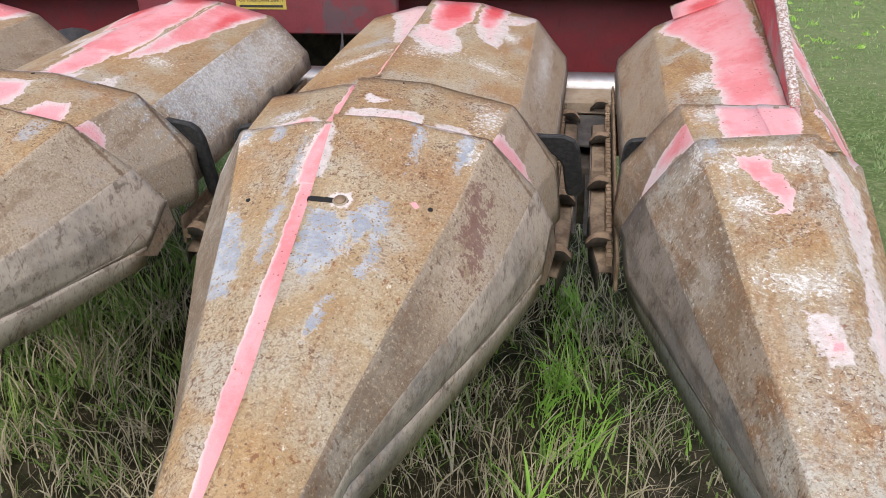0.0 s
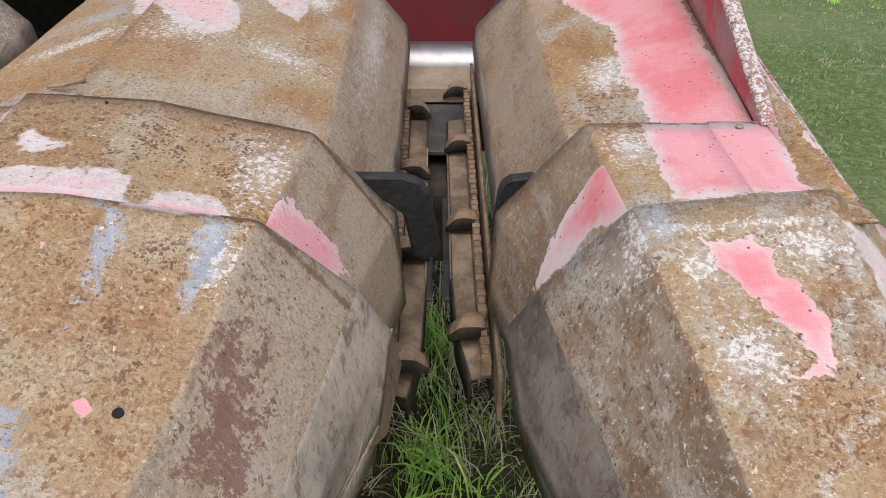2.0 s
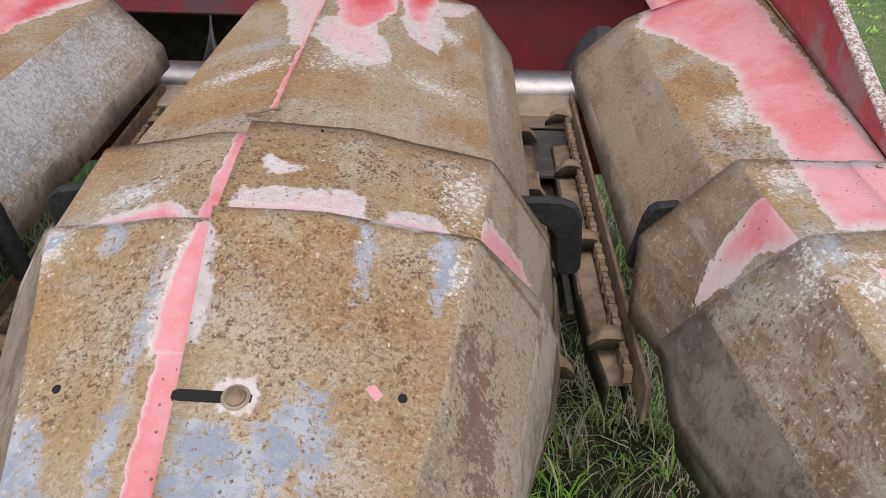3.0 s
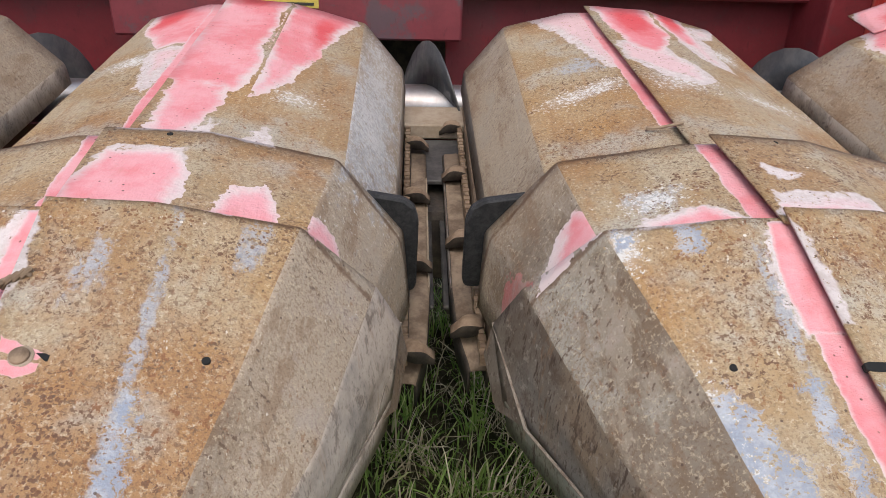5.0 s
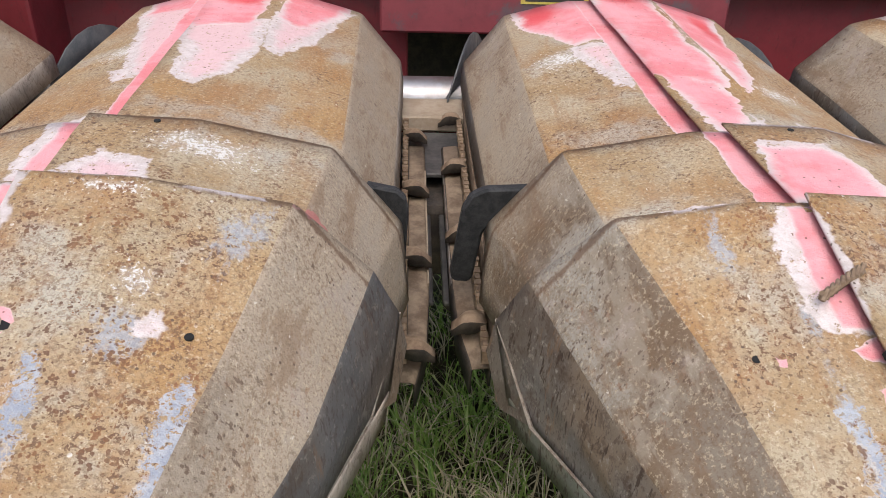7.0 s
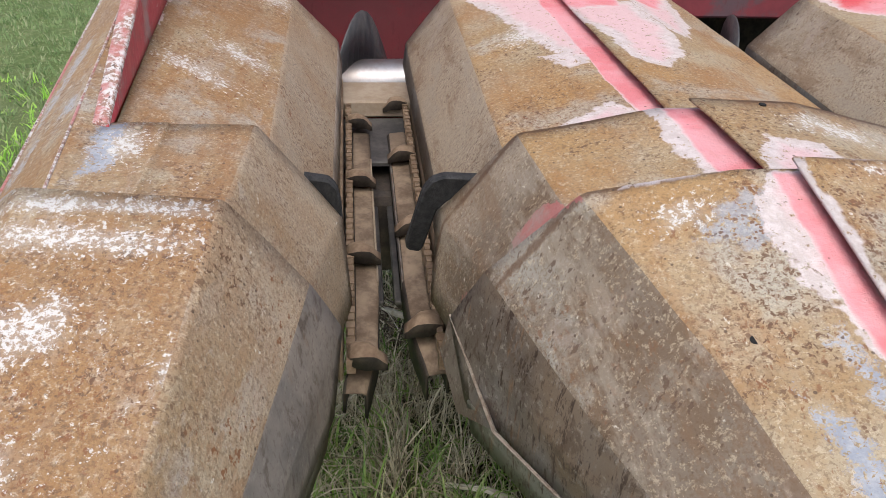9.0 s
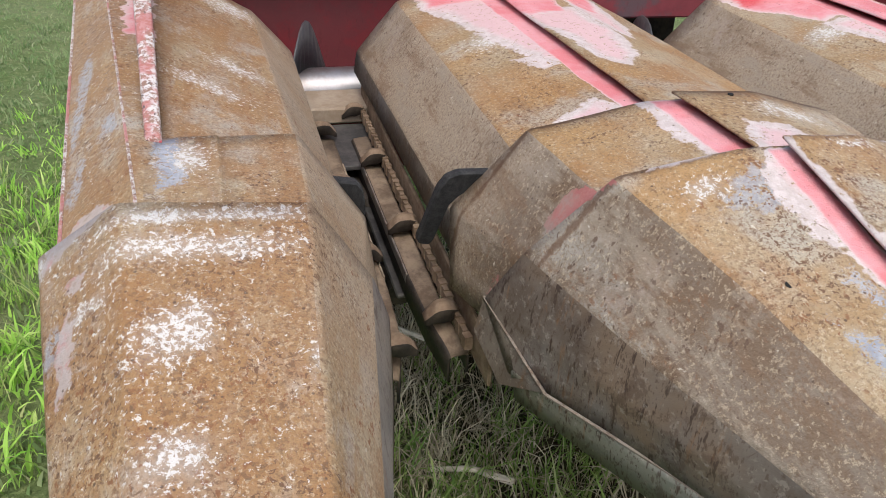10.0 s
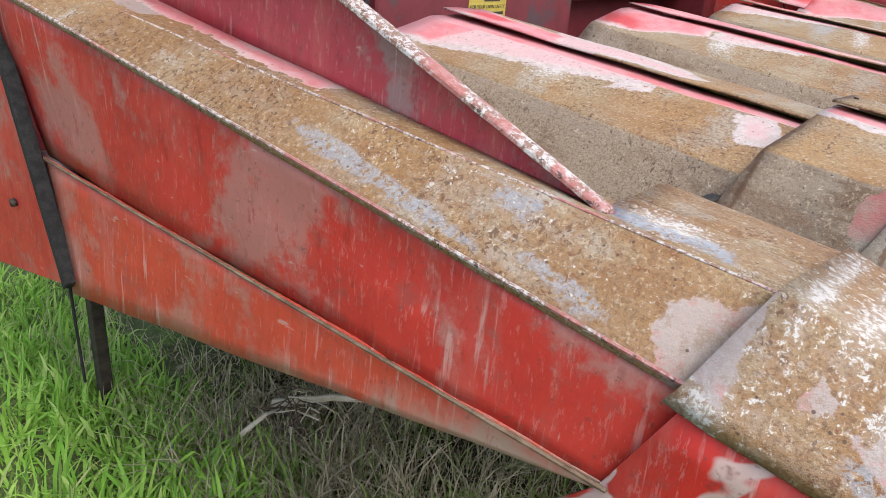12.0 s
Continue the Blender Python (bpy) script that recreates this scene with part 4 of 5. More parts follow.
C_COAT = coats("second_divider", 0.9, bare=[FOLD], red=[(0.0, 0.93, 0.05, 0.05), (0.16, 0.8, 0.03, 0.12), (-0.17, 0.9, 0.05, 0.08)], pock=[(0.0, -0.38, 0.17, 0.22), (0.04, 0.0, 0.22, 0.06)],
    pink={"h": [[(-0.225, 0.96), (-0.06, 0.96), (-0.06, 0.68), (-0.138, 0.665), (-0.208, 0.832)], [(-0.07, 0.96), (0.074, 0.96), (0.068, 0.423), (-0.058, 0.451)], [(-0.036, 0.469), (0.067, 0.441), (0.053, 0.372), (0.049, 0.18), (-0.025, 0.18)], [(0.080, 0.96), (0.221, 0.96), (0.173, 0.718), (0.131, 0.502), (0.084, 0.41), (0.075, 0.496)]],
          "c": [[(-0.052, -0.01), (-0.03, 0.124), (0.057, 0.13), (0.077, 0.081), (0.088, -0.01)], [(0.107, 0.0), (0.128, 0.077), (0.159, 0.101), (0.178, 0.081), (0.193, 0.02)]]},
    milk={"h": [[(-0.147, 0.66), (-0.06, 0.66), (-0.086, 0.429), (-0.106, 0.452)], [(0.048, 0.304), (0.075, 0.18), (0.024, 0.18)], [(0.123, 0.315), (0.155, 0.19), (0.076, 0.19)], [(-0.01, 0.25), (0.06, 0.3), (0.05, 0.18), (-0.03, 0.18)]],
          "c": [[(-0.165, -0.01), (-0.162, 0.035), (-0.127, 0.032), (-0.09, 0.015), (-0.09, -0.01)], [(-0.04, 0.10), (-0.02, 0.14), (0.06, 0.145), (0.07, 0.10)]],
          "s": [[(-0.063, -0.01), (-0.035, -0.01), (-0.03, -0.081), (-0.077, -0.073), (-0.072, -0.046)], [(-0.072, -0.059), (-0.03, -0.065), (-0.03, -0.151), (-0.058, -0.148), (-0.072, -0.125), (-0.074, -0.085)]]},
    spot={"s": [[(-0.019, -0.166), (-0.001, -0.169), (0.024, -0.181), (0.021, -0.188), (-0.018, -0.18)], [(-0.028, -0.186), (0.024, -0.19), (0.022, -0.199), (0.007, -0.206), (-0.011, -0.202)], [(-0.015, -0.195), (-0.006, -0.197), (-0.013, -0.218), (-0.016, -0.216)], [(-0.115, -0.163), (-0.105, -0.166), (-0.106, -0.174), (-0.113, -0.172)]]},
    primer={"s": [[(0.096, -0.20), (0.110, -0.20), (0.112, -0.42), (0.085, -0.42)], [(-0.083, -0.22), (-0.071, -0.21), (-0.056, -0.42), (-0.072, -0.42)]]},
    white=[(-0.16, 0.62, 0.05, 0.05), (0.15, 0.45, 0.05, 0.04), (-0.01, 0.4, 0.012, 0.16)],
    blue=[(0.095, -0.25, 0.009, 0.30), (-0.075, -0.33, 0.009, 0.20), (0.17, -0.03, 0.02, 0.05), (0.03, -0.09, 0.02, 0.04), (-0.13, -0.03, 0.012, 0.05)],
    ridge={"h": [[(-0.09, 0.96), (-0.03, 0.96), (-0.02, 0.18), (-0.071, 0.18)]], "c": [[(-0.071, 0.2), (-0.02, 0.2), (-0.02, -0.02), (-0.066, -0.02)]],
           "s": [[(-0.054, -0.01), (-0.02, -0.01), (-0.02, -0.151), (-0.052, -0.146), (-0.059, -0.094)], [(-0.053, -0.166), (-0.02, -0.152), (-0.02, -0.183), (-0.041, -0.18)], [(-0.046, -0.204), (-0.01, -0.195), (0.0, -0.5), (-0.040, -0.5), (-0.047, -0.266)]]},
    shoulder_pink={"c": [[(0.21, 0.01), (0.222, 0.055), (0.245, 0.07), (0.262, 0.045)]]}, shoulder_white=[(0.26, 0.55, 0.06, 0.38), (0.27, 0.75, 0.05, 0.3)], shoulder_blue=[(0.265, 0.5, 0.05, 0.35)])
F_COAT = coats("third_divider", 1.7, bare=[FOLD], red=[(0.0, 0.86, 0.05, 0.06)], pock=[(0.05, -0.33, 0.16, 0.26), (0.03, -0.03, 0.17, 0.12)],
    pink={"h": [[(-0.21, 0.96), (-0.06, 0.96), (-0.08, 0.80), (-0.19, 0.85)], [(-0.07, 0.96), (0.074, 0.96), (0.045, 0.705), (-0.045, 0.66), (-0.07, 0.68)], [(0.08, 0.96), (0.21, 0.96), (0.181, 0.81), (0.125, 0.717), (0.084, 0.76)]],
          "c": [[(-0.03, -0.01), (-0.02, 0.028), (0.06, 0.03), (0.08, -0.01)]]},
    milk={"h": [[(-0.205, 0.9), (-0.06, 0.9), (-0.06, 0.44), (-0.111, 0.461), (-0.186, 0.798)], [(-0.142, 0.501), (-0.118, 0.494), (-0.085, 0.439), (-0.11, 0.43)], [(-0.074, 0.70), (-0.054, 0.72), (0.076, 0.733), (0.076, 0.56), (0.058, 0.45), (0.020, 0.40), (-0.015, 0.427)], [(0.078, 0.78), (0.208, 0.917), (0.171, 0.701), (0.112, 0.562), (0.083, 0.586)], [(-0.14, 0.205), (-0.17, 0.27), (-0.10, 0.30), (-0.075, 0.25)]],
          "c": [[(-0.095, 0.20), (-0.06, 0.20), (-0.06, -0.01), (-0.092, -0.01), (-0.092, 0.08)], [(-0.044, -0.01), (-0.02, 0.06), (-0.003, 0.09), (0.05, 0.08), (0.084, -0.01)], [(0.115, 0.0), (0.13, 0.035), (0.155, 0.033), (0.19, 0.01)], [(-0.19, -0.01), (-0.17, 0.045), (-0.10, 0.03), (-0.10, -0.01)]],
          "s": [[(-0.060, -0.012), (-0.03, -0.012), (-0.03, -0.098), (-0.077, -0.09), (-0.074, -0.05)], [(-0.074, -0.075), (-0.03, -0.084), (-0.03, -0.150), (-0.052, -0.147), (-0.080, -0.115)], [(-0.058, -0.15), (-0.02, -0.154), (-0.02, -0.26), (-0.048, -0.26)], [(-0.049, -0.26), (-0.02, -0.26), (-0.01, -0.42), (-0.047, -0.42)], [(0.113, -0.158), (0.121, -0.144), (0.132, -0.157), (0.129, -0.168), (0.117, -0.168)]]},
    spot={"s": [[(-0.014, -0.17), (0.003, -0.16), (0.016, -0.163), (0.024, -0.175), (0.017, -0.180), (-0.011, -0.180)], [(-0.010, -0.194), (-0.006, -0.184), (0.019, -0.184), (0.015, -0.193), (-0.003, -0.206)]]},
    primer={"s": [[(0.145, -0.21), (0.168, -0.20), (0.160, -0.30), (0.138, -0.30), (0.132, -0.26)], [(0.045, -0.20), (0.062, -0.21), (0.052, -0.36), (0.028, -0.36), (0.038, -0.26)], [(-0.02, -0.19), (-0.008, -0.19), (0.006, -0.36), (-0.014, -0.36)], [(-0.115, -0.21), (-0.095, -0.23), (-0.085, -0.33), (-0.11, -0.34)], [(-0.078, -0.17), (-0.066, -0.17), (-0.060, -0.30), (-0.073, -0.30)]]},
    white=[(-0.14, -0.035, 0.03, 0.02), (0.1, -0.12, 0.02, 0.02), (0.10, 0.13, 0.07, 0.03), (-0.14, 0.60, 0.05, 0.05), (0.055, -0.02, 0.03, 0.008)],
    blue=[(0.17, -0.05, 0.03, 0.05), (-0.1, -0.05, 0.04, 0.03), (0.10, -0.17, 0.02, 0.03)],
    ridge={"h": [[(-0.10, 0.96), (-0.03, 0.96), (-0.02, 0.18), (-0.073, 0.18)]], "c": [[(-0.078, 0.2), (-0.02, 0.2), (-0.02, -0.02), (-0.078, -0.02)]],
           "s": [[(-0.055, -0.01), (-0.02, -0.01), (-0.02, -0.23), (-0.049, -0.225), (-0.055, -0.153)], [(-0.049, -0.221), (-0.01, -0.222), (0.01, -0.5), (-0.040, -0.5)]]},
    shoulder_mute={"c": [[(-0.262, 0.088), (-0.232, 0.065), (-0.195, 0.015), (-0.212, 0.005), (-0.262, 0.045)], [(-0.318, 0.13), (-0.290, 0.08), (-0.292, 0.058), (-0.314, 0.08)], [(0.21, 0.012), (0.222, 0.055), (0.262, 0.07), (0.27, 0.05)]]})

centre_divider(0.0, 0.0, 1.2, -0.002, B_COAT, "rusty tan crop divider with pink paint along its ridge", 1,
    wires=[[(-0.09, 0.31, 0.918), (-0.07, 0.308, 0.920), (-0.04, 0.30, 0.930)]], slot=(0.006, -0.187, 0.85), flaps=((1.0, 0.80, -3), (0.9, 0.95, 4)))
centre_divider(-0.762, -0.017, 0.0, 0.0, C_COAT, "rusty tan crop divider with broad pink paint on its hood", 2,
    wires=[[(-0.066 + 0.0055 * i, -0.127 + 0.003 * i + 0.004 * math.sin(i * 1.9 + k), 0.8885 + 0.0016 * i + 0.004 * math.cos(i * 1.9 + k)) for i in range(10)] for k in (0, 2.1, 4.2)], slot=(-0.003, -0.184, 0.35), flaps=((0.8, 1.0, 4), (0.95, 0.98, -2)))
centre_divider(-1.524, -0.014, -2.5, 0.014, F_COAT, "rusty tan crop divider with chalky white and pink hood", 3, slot=(0.002, -0.178, 0.05, 0.62), flaps=((0.62, 0.95, 5), (0.68, 0.75, -8)), slate=SLATE_SIDES)


# ---- end dividers ----
def end_divider(X, s, mats_in, label, seed, ear=(0.088, 0.05), seam=0.1455, outer=-0.034, flap=(0.45, 1, 0), flare=None, nose=(0.0, 0.0, 0.0)):
    """s: 1 where the rows lie on the +x side, -1 where they lie on the other."""
    thing = new("end_divider")
    thing.location = (X, 0, 0)
    tagged(thing, label, "crop divider", "end dividers of the corn header")

    def sheet_part(name, secs, mats, slots, lab="", steps=8, r=0.006, t=0.003, dent=0.0016, push=(0, 0, 1)):
        secs = mirrored(secs, s) if s < 0 else [sec[::-1] for sec in secs]
        slots = slots if s < 0 else slots[::-1]
        return thick(part(name, loft(name, secs, mats, slots, steps=steps, r=r, seed=seed + len(name), dent=dent, push=push), thing, lab), t)

    mat = mats_in[0]
    e0, e1 = ear
    n0, n1, n2 = nose
    # rear ends of the creases and panels: top crease, outer crease, seam, bottom edge; and the fronts of the two creases
    top_r, out_r, seam_r, low_r, top_f, out_f = flare or ((e1 - 0.030, 1.09, 1.040), (outer, 1.09, 1.000), (outer, 1.015, 0.796), (outer, 0.945, 0.560), e0 - 0.030, -0.026)
    mats = [mat, mats_in[1], DUSTY_LIT_SIDES, SIDE_RED]
    sheet_part("hood", [
        [(0.313, 0.165, 0.693), (0.307, 0.165, 0.738), (0.243, 0.165, 0.868), (e0, 0.165, 0.907)],
        [(0.317, 0.985, 0.787), (0.311, 0.985, 0.832), (0.230, 0.92, 0.930), (e1, 0.92, 1.028)]], mats, [2, 1, 0], steps=14)
    sheet_part("outer_hood", [
        [(e0, 0.03, 0.899), (top_f, 0.03, 0.909), (out_f, 0.05, 0.853), (out_f - 0.002, 0.05, 0.845)],
        [(e1, 1.09, 1.054), top_r, out_r, (out_r[0] - 0.002, out_r[1], out_r[2] - 0.008)]], mats, [0, 0, 0], "rust-blotched sloping outer hood sheet", steps=18)
    panel = sheet_part("side_panel", [
        [(out_f + 0.003, 0.035, 0.845), ((out_f - 0.020) / 2, 0.055, 0.79), (-0.020, 0.09, 0.748)],
        [(out_r[0] + 0.004, 1.085, out_r[2] - 0.004), ((out_r[0] + seam_r[0]) / 2 + 0.005, 1.05, (out_r[2] + seam_r[2]) / 2 - 0.006), (seam_r[0] + 0.005, seam_r[1], seam_r[2] - 0.002)]], [SIDE_RED], [0, 0], "faded red upper side panel with pale streaks", steps=24, dent=0.009, push=(1, 0, 0))
    sheet_part("lower_side_panel", [
        [(-0.023, 0.09, 0.750), (-0.023, 0.092, 0.744)],
        [(seam_r[0] + 0.001, seam_r[1], seam_r[2] + 0.001), (low_r[0] - 0.002, low_r[1], low_r[2])]], [LOWER_RED], [0], "faded red lower side panel with dusty bottom edge", steps=20, dent=0.003, push=(1, 0, 0))
    part("seam_strip", rod("seam_strip", [(-0.026 * s, 0.09, 0.749), ((seam_r[0] - 0.002) * s, seam_r[1], seam_r[2])], 0.0022, RUSTED, 6), panel, "bare folded seam")
    part("worn_crease", rod("worn_crease", [((out_f - 0.0015) * s, 0.05, 0.8515), ((out_r[0] - 0.0005) * s, out_r[1], out_r[2] - 0.0015)], 0.0022, WORN_EDGE, 6), thing, "crease worn to bare white metal")
    part("worn_crease", rod("worn_crease", [(top_f * s, 0.03, 0.9075), (top_r[0] * s, top_r[1], top_r[2] - 0.0015)], 0.0018, WORN_EDGE, 6), thing, "crease worn to bare white metal")
    # shield standing on the hood
    shield = sheet_part("crop_shield", [
        [(e0, 0.18, 0.914), (e0, 0.18, 0.922)],
        [(e1, 0.95, 1.03), (e1 + 0.008, 0.95, 1.252)]], [EAR_RED], [0], "crimson upright crop shield", steps=10)
    rim_ob = part("shield_rim", prism("shield_rim", [((e0 + 0.006) * s, 0.918), ((e0 - 0.024) * s, 0.918), ((e0 - 0.022) * s, 0.927), ((e0 - 0.009) * s, 0.930), ((e0 + 0.004) * s, 0.927)], 1, 0.18, 0.95, mat, 0.002), shield, "rolled rim with flaking white paint")
    rim = rim_ob.data
    for v in rim.vertices:
        t = (v.co.y - 0.18) / 0.77
        k = 0.6 + 0.5 * t
        v.co.x = (e0 - 0.007) * s + (v.co.x - (e0 - 0.007) * s) * k
        v.co.z = 0.923 + (v.co.z - 0.923) * k + t * 0.330
        v.co.x += (e1 - e0 + 0.008) * t * s
    rim.materials[0] = WORN_EDGE
    sheet_part("hinge_cover", [
        [(0.314, 0.10, 0.690), (0.286, 0.058, 0.784), (0.224, 0.0, 0.897), (seam + 0.001, 0.0, 0.901)],
        [(0.332, 0.205, 0.680), (0.322, 0.252, 0.780), (0.234, 0.205, 0.914), (seam + 0.001, 0.195, 0.918)]], mats, [1, 1, 0], steps=7)
    sheet_part("hinge_plate", [
        [(seam + 0.008, 0.004, 0.8955), (seam - 0.001, 0.0, 0.902), (top_f - 0.004, 0.0, 0.904)],
        [(seam + 0.008, 0.191, 0.9125), (seam - 0.001, 0.195, 0.920), (top_f - 0.002, 0.19, 0.921)]], mats, [0, 0], steps=7, r=0.001)
    sheet_part("snout", [
        [(0.308, 0.034, 0.645), (0.3185, 0.104, 0.712), (0.290, 0.062, 0.793), (0.222, 0.025, 0.905), (0.055, 0.03, 0.916), (n0 - 0.032, 0.056, 0.858), (n0 - 0.034, 0.064, 0.846)],
        [(n2 + 0.165, -0.5, 0.645), (n2 + 0.175, -0.5, 0.668), (n2 + 0.18, -0.5, 0.69), (n2 + 0.165, -0.5, 0.742), (n1 * 0.6 + 0.075, -0.5, 0.745), (n1 + 0.022, -0.5, 0.700), (n1 + 0.02, -0.5, 0.69)],
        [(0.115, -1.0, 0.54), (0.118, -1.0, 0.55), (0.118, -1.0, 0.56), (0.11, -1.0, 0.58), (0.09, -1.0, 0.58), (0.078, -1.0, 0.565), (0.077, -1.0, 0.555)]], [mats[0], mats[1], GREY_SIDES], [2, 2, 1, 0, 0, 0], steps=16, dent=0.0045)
    sheet_part("snout_side", [
        [(n0 - 0.030, 0.052, 0.840), (n0 * 0.5 - 0.026, 0.10, 0.745), (-0.024, 0.13, 0.715)],
        [(n1 + 0.023, -0.5, 0.692), (n1 + 0.025, -0.5, 0.65), (n1 + 0.027, -0.5, 0.60)],
        [(0.078, -1.0, 0.556), (0.079, -1.0, 0.53), (0.08, -1.0, 0.50)]], [SCUFFED_RED], [0, 0], "scuffed red outer snout side", steps=10, dent=0.003, push=(1, 0, 0))
    sheet_part("skirt", [
        [(0.3065, 0.029, 0.650), (0.306, 0.029, 0.64), (0.302, 0.02, 0.612)],
        [(n2 + 0.167, -0.5, 0.646), (n2 + 0.166, -0.5, 0.62), (n2 + 0.155, -0.5, 0.57)],
        [(0.116, -1.0, 0.541), (0.116, -1.0, 0.53), (0.112, -1.0, 0.50)]], [SKIRT], [0, 0], "grey lower skirt plate", steps=8, r=0.004)
    part("seam_strip", rod("seam_strip", [(0.2935 * s, -0.02, 0.6485), ((n2 + 0.168) * s, -0.5, 0.6455), (0.117 * s, -1.0, 0.541)], 0.0021, SEAM, 6), thing, "bare folded seam along the side")
    put_flap(thing, s, *flap)
    b = part("bolt", bolt_mesh("bolt", 0.0045, 0.003, DUSTY), thing)
    b.location = ((seam - 0.028) * s, 0.178, 0.9205)
    tail = [[(0.185, 0.90, 0.953), (e1, 0.90, 1.024)], [(0.185, 1.02, 0.968), (e1 - 0.006, 1.02, 1.04)]]
    sheet_part("hood_tail", tail, mats, [0])
    return thing


L_TOP = sheet("rusty_end_hood", tone=2.3, edges=False,
    pink={"h": [[(0.03, 0.5), (0.07, 0.5), (0.055, 1.2), (0.02, 1.2)], [(0.10, 0.85), (0.22, 0.95), (0.2, 1.1), (0.06, 1.1)]]}, wear=0.9, rusty=0.75, scatter=[(0.10, -0.24, 0.13, 0.26), (0.10, 0.02, 0.16, 0.06), (0.03, 0.55, 0.04, 0.5)],
    lilac={"h": [[(0.0, 0.8), (0.04, 0.8), (0.03, 1.1), (-0.02, 1.1)]], "c": [[(0.01, 0.10), (0.031, 0.096), (0.063, 0.03), (-0.02, 0.03), (-0.01, 0.07)]],
           "s": [[(0.006, -0.045), (0.022, -0.06), (0.020, -0.11), (0.010, -0.13), (0.002, -0.09)], [(0.008, -0.008), (0.028, -0.02), (0.022, -0.038), (0.006, -0.03)]]},
    primer={"c": [[(0.075, 0.19), (0.105, 0.19), (0.110, 0.08), (0.085, 0.07)]]},
    white=[(0.18, 0.5, 0.06, 0.03, -30), (0.14, 0.40, 0.07, 0.025, -25), (0.19, 0.85, 0.05, 0.06), (0.12, -0.03, 0.11, 0.022), (0.10, -0.12, 0.040, 0.03, 25), (0.03, -0.06, 0.025, 0.015), (0.15, -0.365, 0.07, 0.03), (0.12, 0.01, 0.14, 0.012), (-0.005, 0.04, 0.05, 0.018), (0.11, 0.14, 0.03, 0.05), (0.10, -0.22, 0.03, 0.03), (0.21, -0.15, 0.012, 0.03)],
    blue=[(-0.012, 0.36, 0.008, 0.2), (0.03, 0.25, 0.012, 0.03), (0.0, -0.07, 0.02, 0.03), (0.0, 0.17, 0.008, 0.05)])
R_TOP = sheet("pink_end_hood", scatter=[(-0.12, -0.15, 0.12, 0.22), (-0.08, -0.42, 0.10, 0.14)], tone=3.1, edges=False, wear=0.9, red=[(-0.11, 0.92, 0.05, 0.06)],
    pink={"h": [[(-0.223, 0.821), (-0.17, 1.1), (-0.02, 1.1), (-0.04, 0.543), (-0.144, 0.546), (-0.167, 0.638)], [(-0.141, 0.587), (-0.04, 0.566), (-0.04, 0.19), (-0.150, 0.19)], [(0.0, 0.3), (0.05, 0.3), (0.07, 1.1), (0.02, 1.1)]],
          "c": [[(-0.170, 0.2), (-0.119, 0.2), (-0.044, 0.2), (-0.058, 0.048), (-0.190, 0.048)], [(-0.03, 0.15), (0.02, 0.2), (0.03, 0.05), (0.005, 0.02)]],
          "s": [[(-0.176, -0.018), (-0.136, -0.018), (-0.110, -0.064), (-0.150, -0.080)], [(-0.153, -0.071), (-0.114, -0.056), (-0.099, -0.095), (-0.112, -0.142), (-0.127, -0.120)], [(-0.153, -0.146), (-0.117, -0.125), (-0.117, -0.143)], [(-0.044, -0.132), (-0.018, -0.098), (-0.032, -0.258), (-0.06, -0.5), (-0.07, -0.5), (-0.042, -0.242)]]},
    milk={"s": [[(-0.134, -0.312), (-0.095, -0.315), (-0.091, -0.384), (-0.119, -0.389), (-0.127, -0.348)], [(-0.051, 0.0), (-0.027, 0.0), (-0.001, -0.03), (-0.018, -0.12), (-0.045, -0.134)], [(-0.044, -0.101), (-0.001, -0.056), (-0.008, -0.139), (-0.032, -0.258), (-0.046, -0.207)], [(-0.042, -0.188), (-0.015, -0.175), (-0.029, -0.29), (-0.06, -0.5), (-0.075, -0.5), (-0.05, -0.263)]]},
    spot={"s": [[(-0.11, -0.358), (-0.097, -0.354), (-0.098, -0.369), (-0.111, -0.372)]]},
    white=[(-0.185, -0.045, 0.02, 0.02), (-0.165, -0.125, 0.03, 0.035), (-0.09, -0.03, 0.04, 0.02), (-0.12, -0.27, 0.07, 0.025), (-0.2, 0.15, 0.025, 0.05), (-0.13, -0.005, 0.1, 0.008), (-0.17, 0.4, 0.03, 0.06)],
    blue=[(-0.21, 0.0, 0.02, 0.03), (0.0, -0.5, 0.05, 0.2)])
END_SHOULDER = sheet("end_shoulder", tone=2.6, wear=0.9, rusty=0.35, dusty=[(0.29, 0.45, 0.13, 0.8)])
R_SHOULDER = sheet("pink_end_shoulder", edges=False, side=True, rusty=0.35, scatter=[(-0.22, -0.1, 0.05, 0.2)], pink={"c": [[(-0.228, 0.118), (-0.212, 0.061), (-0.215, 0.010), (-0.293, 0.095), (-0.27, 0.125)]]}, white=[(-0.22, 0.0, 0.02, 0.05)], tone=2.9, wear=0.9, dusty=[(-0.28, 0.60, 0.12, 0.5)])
end_divider(-2.286, 1, (L_TOP, END_SHOULDER), "rusty end divider with red side panel and crop shield", 4,
    flare=((-0.045, 1.09, 1.048), (-0.084, 1.09, 1.030), (-0.064, 1.015, 0.790), (-0.073, 0.94, 0.598), 0.070, -0.006), nose=(0.010, 0.032, 0.012))
end_divider(0.762, -1, (R_TOP, R_SHOULDER), "end divider with pink hood and crop shield", 9, ear=(0.056, 0.005), seam=0.107, outer=-0.09, flap=(0.42, 0.7, 0))


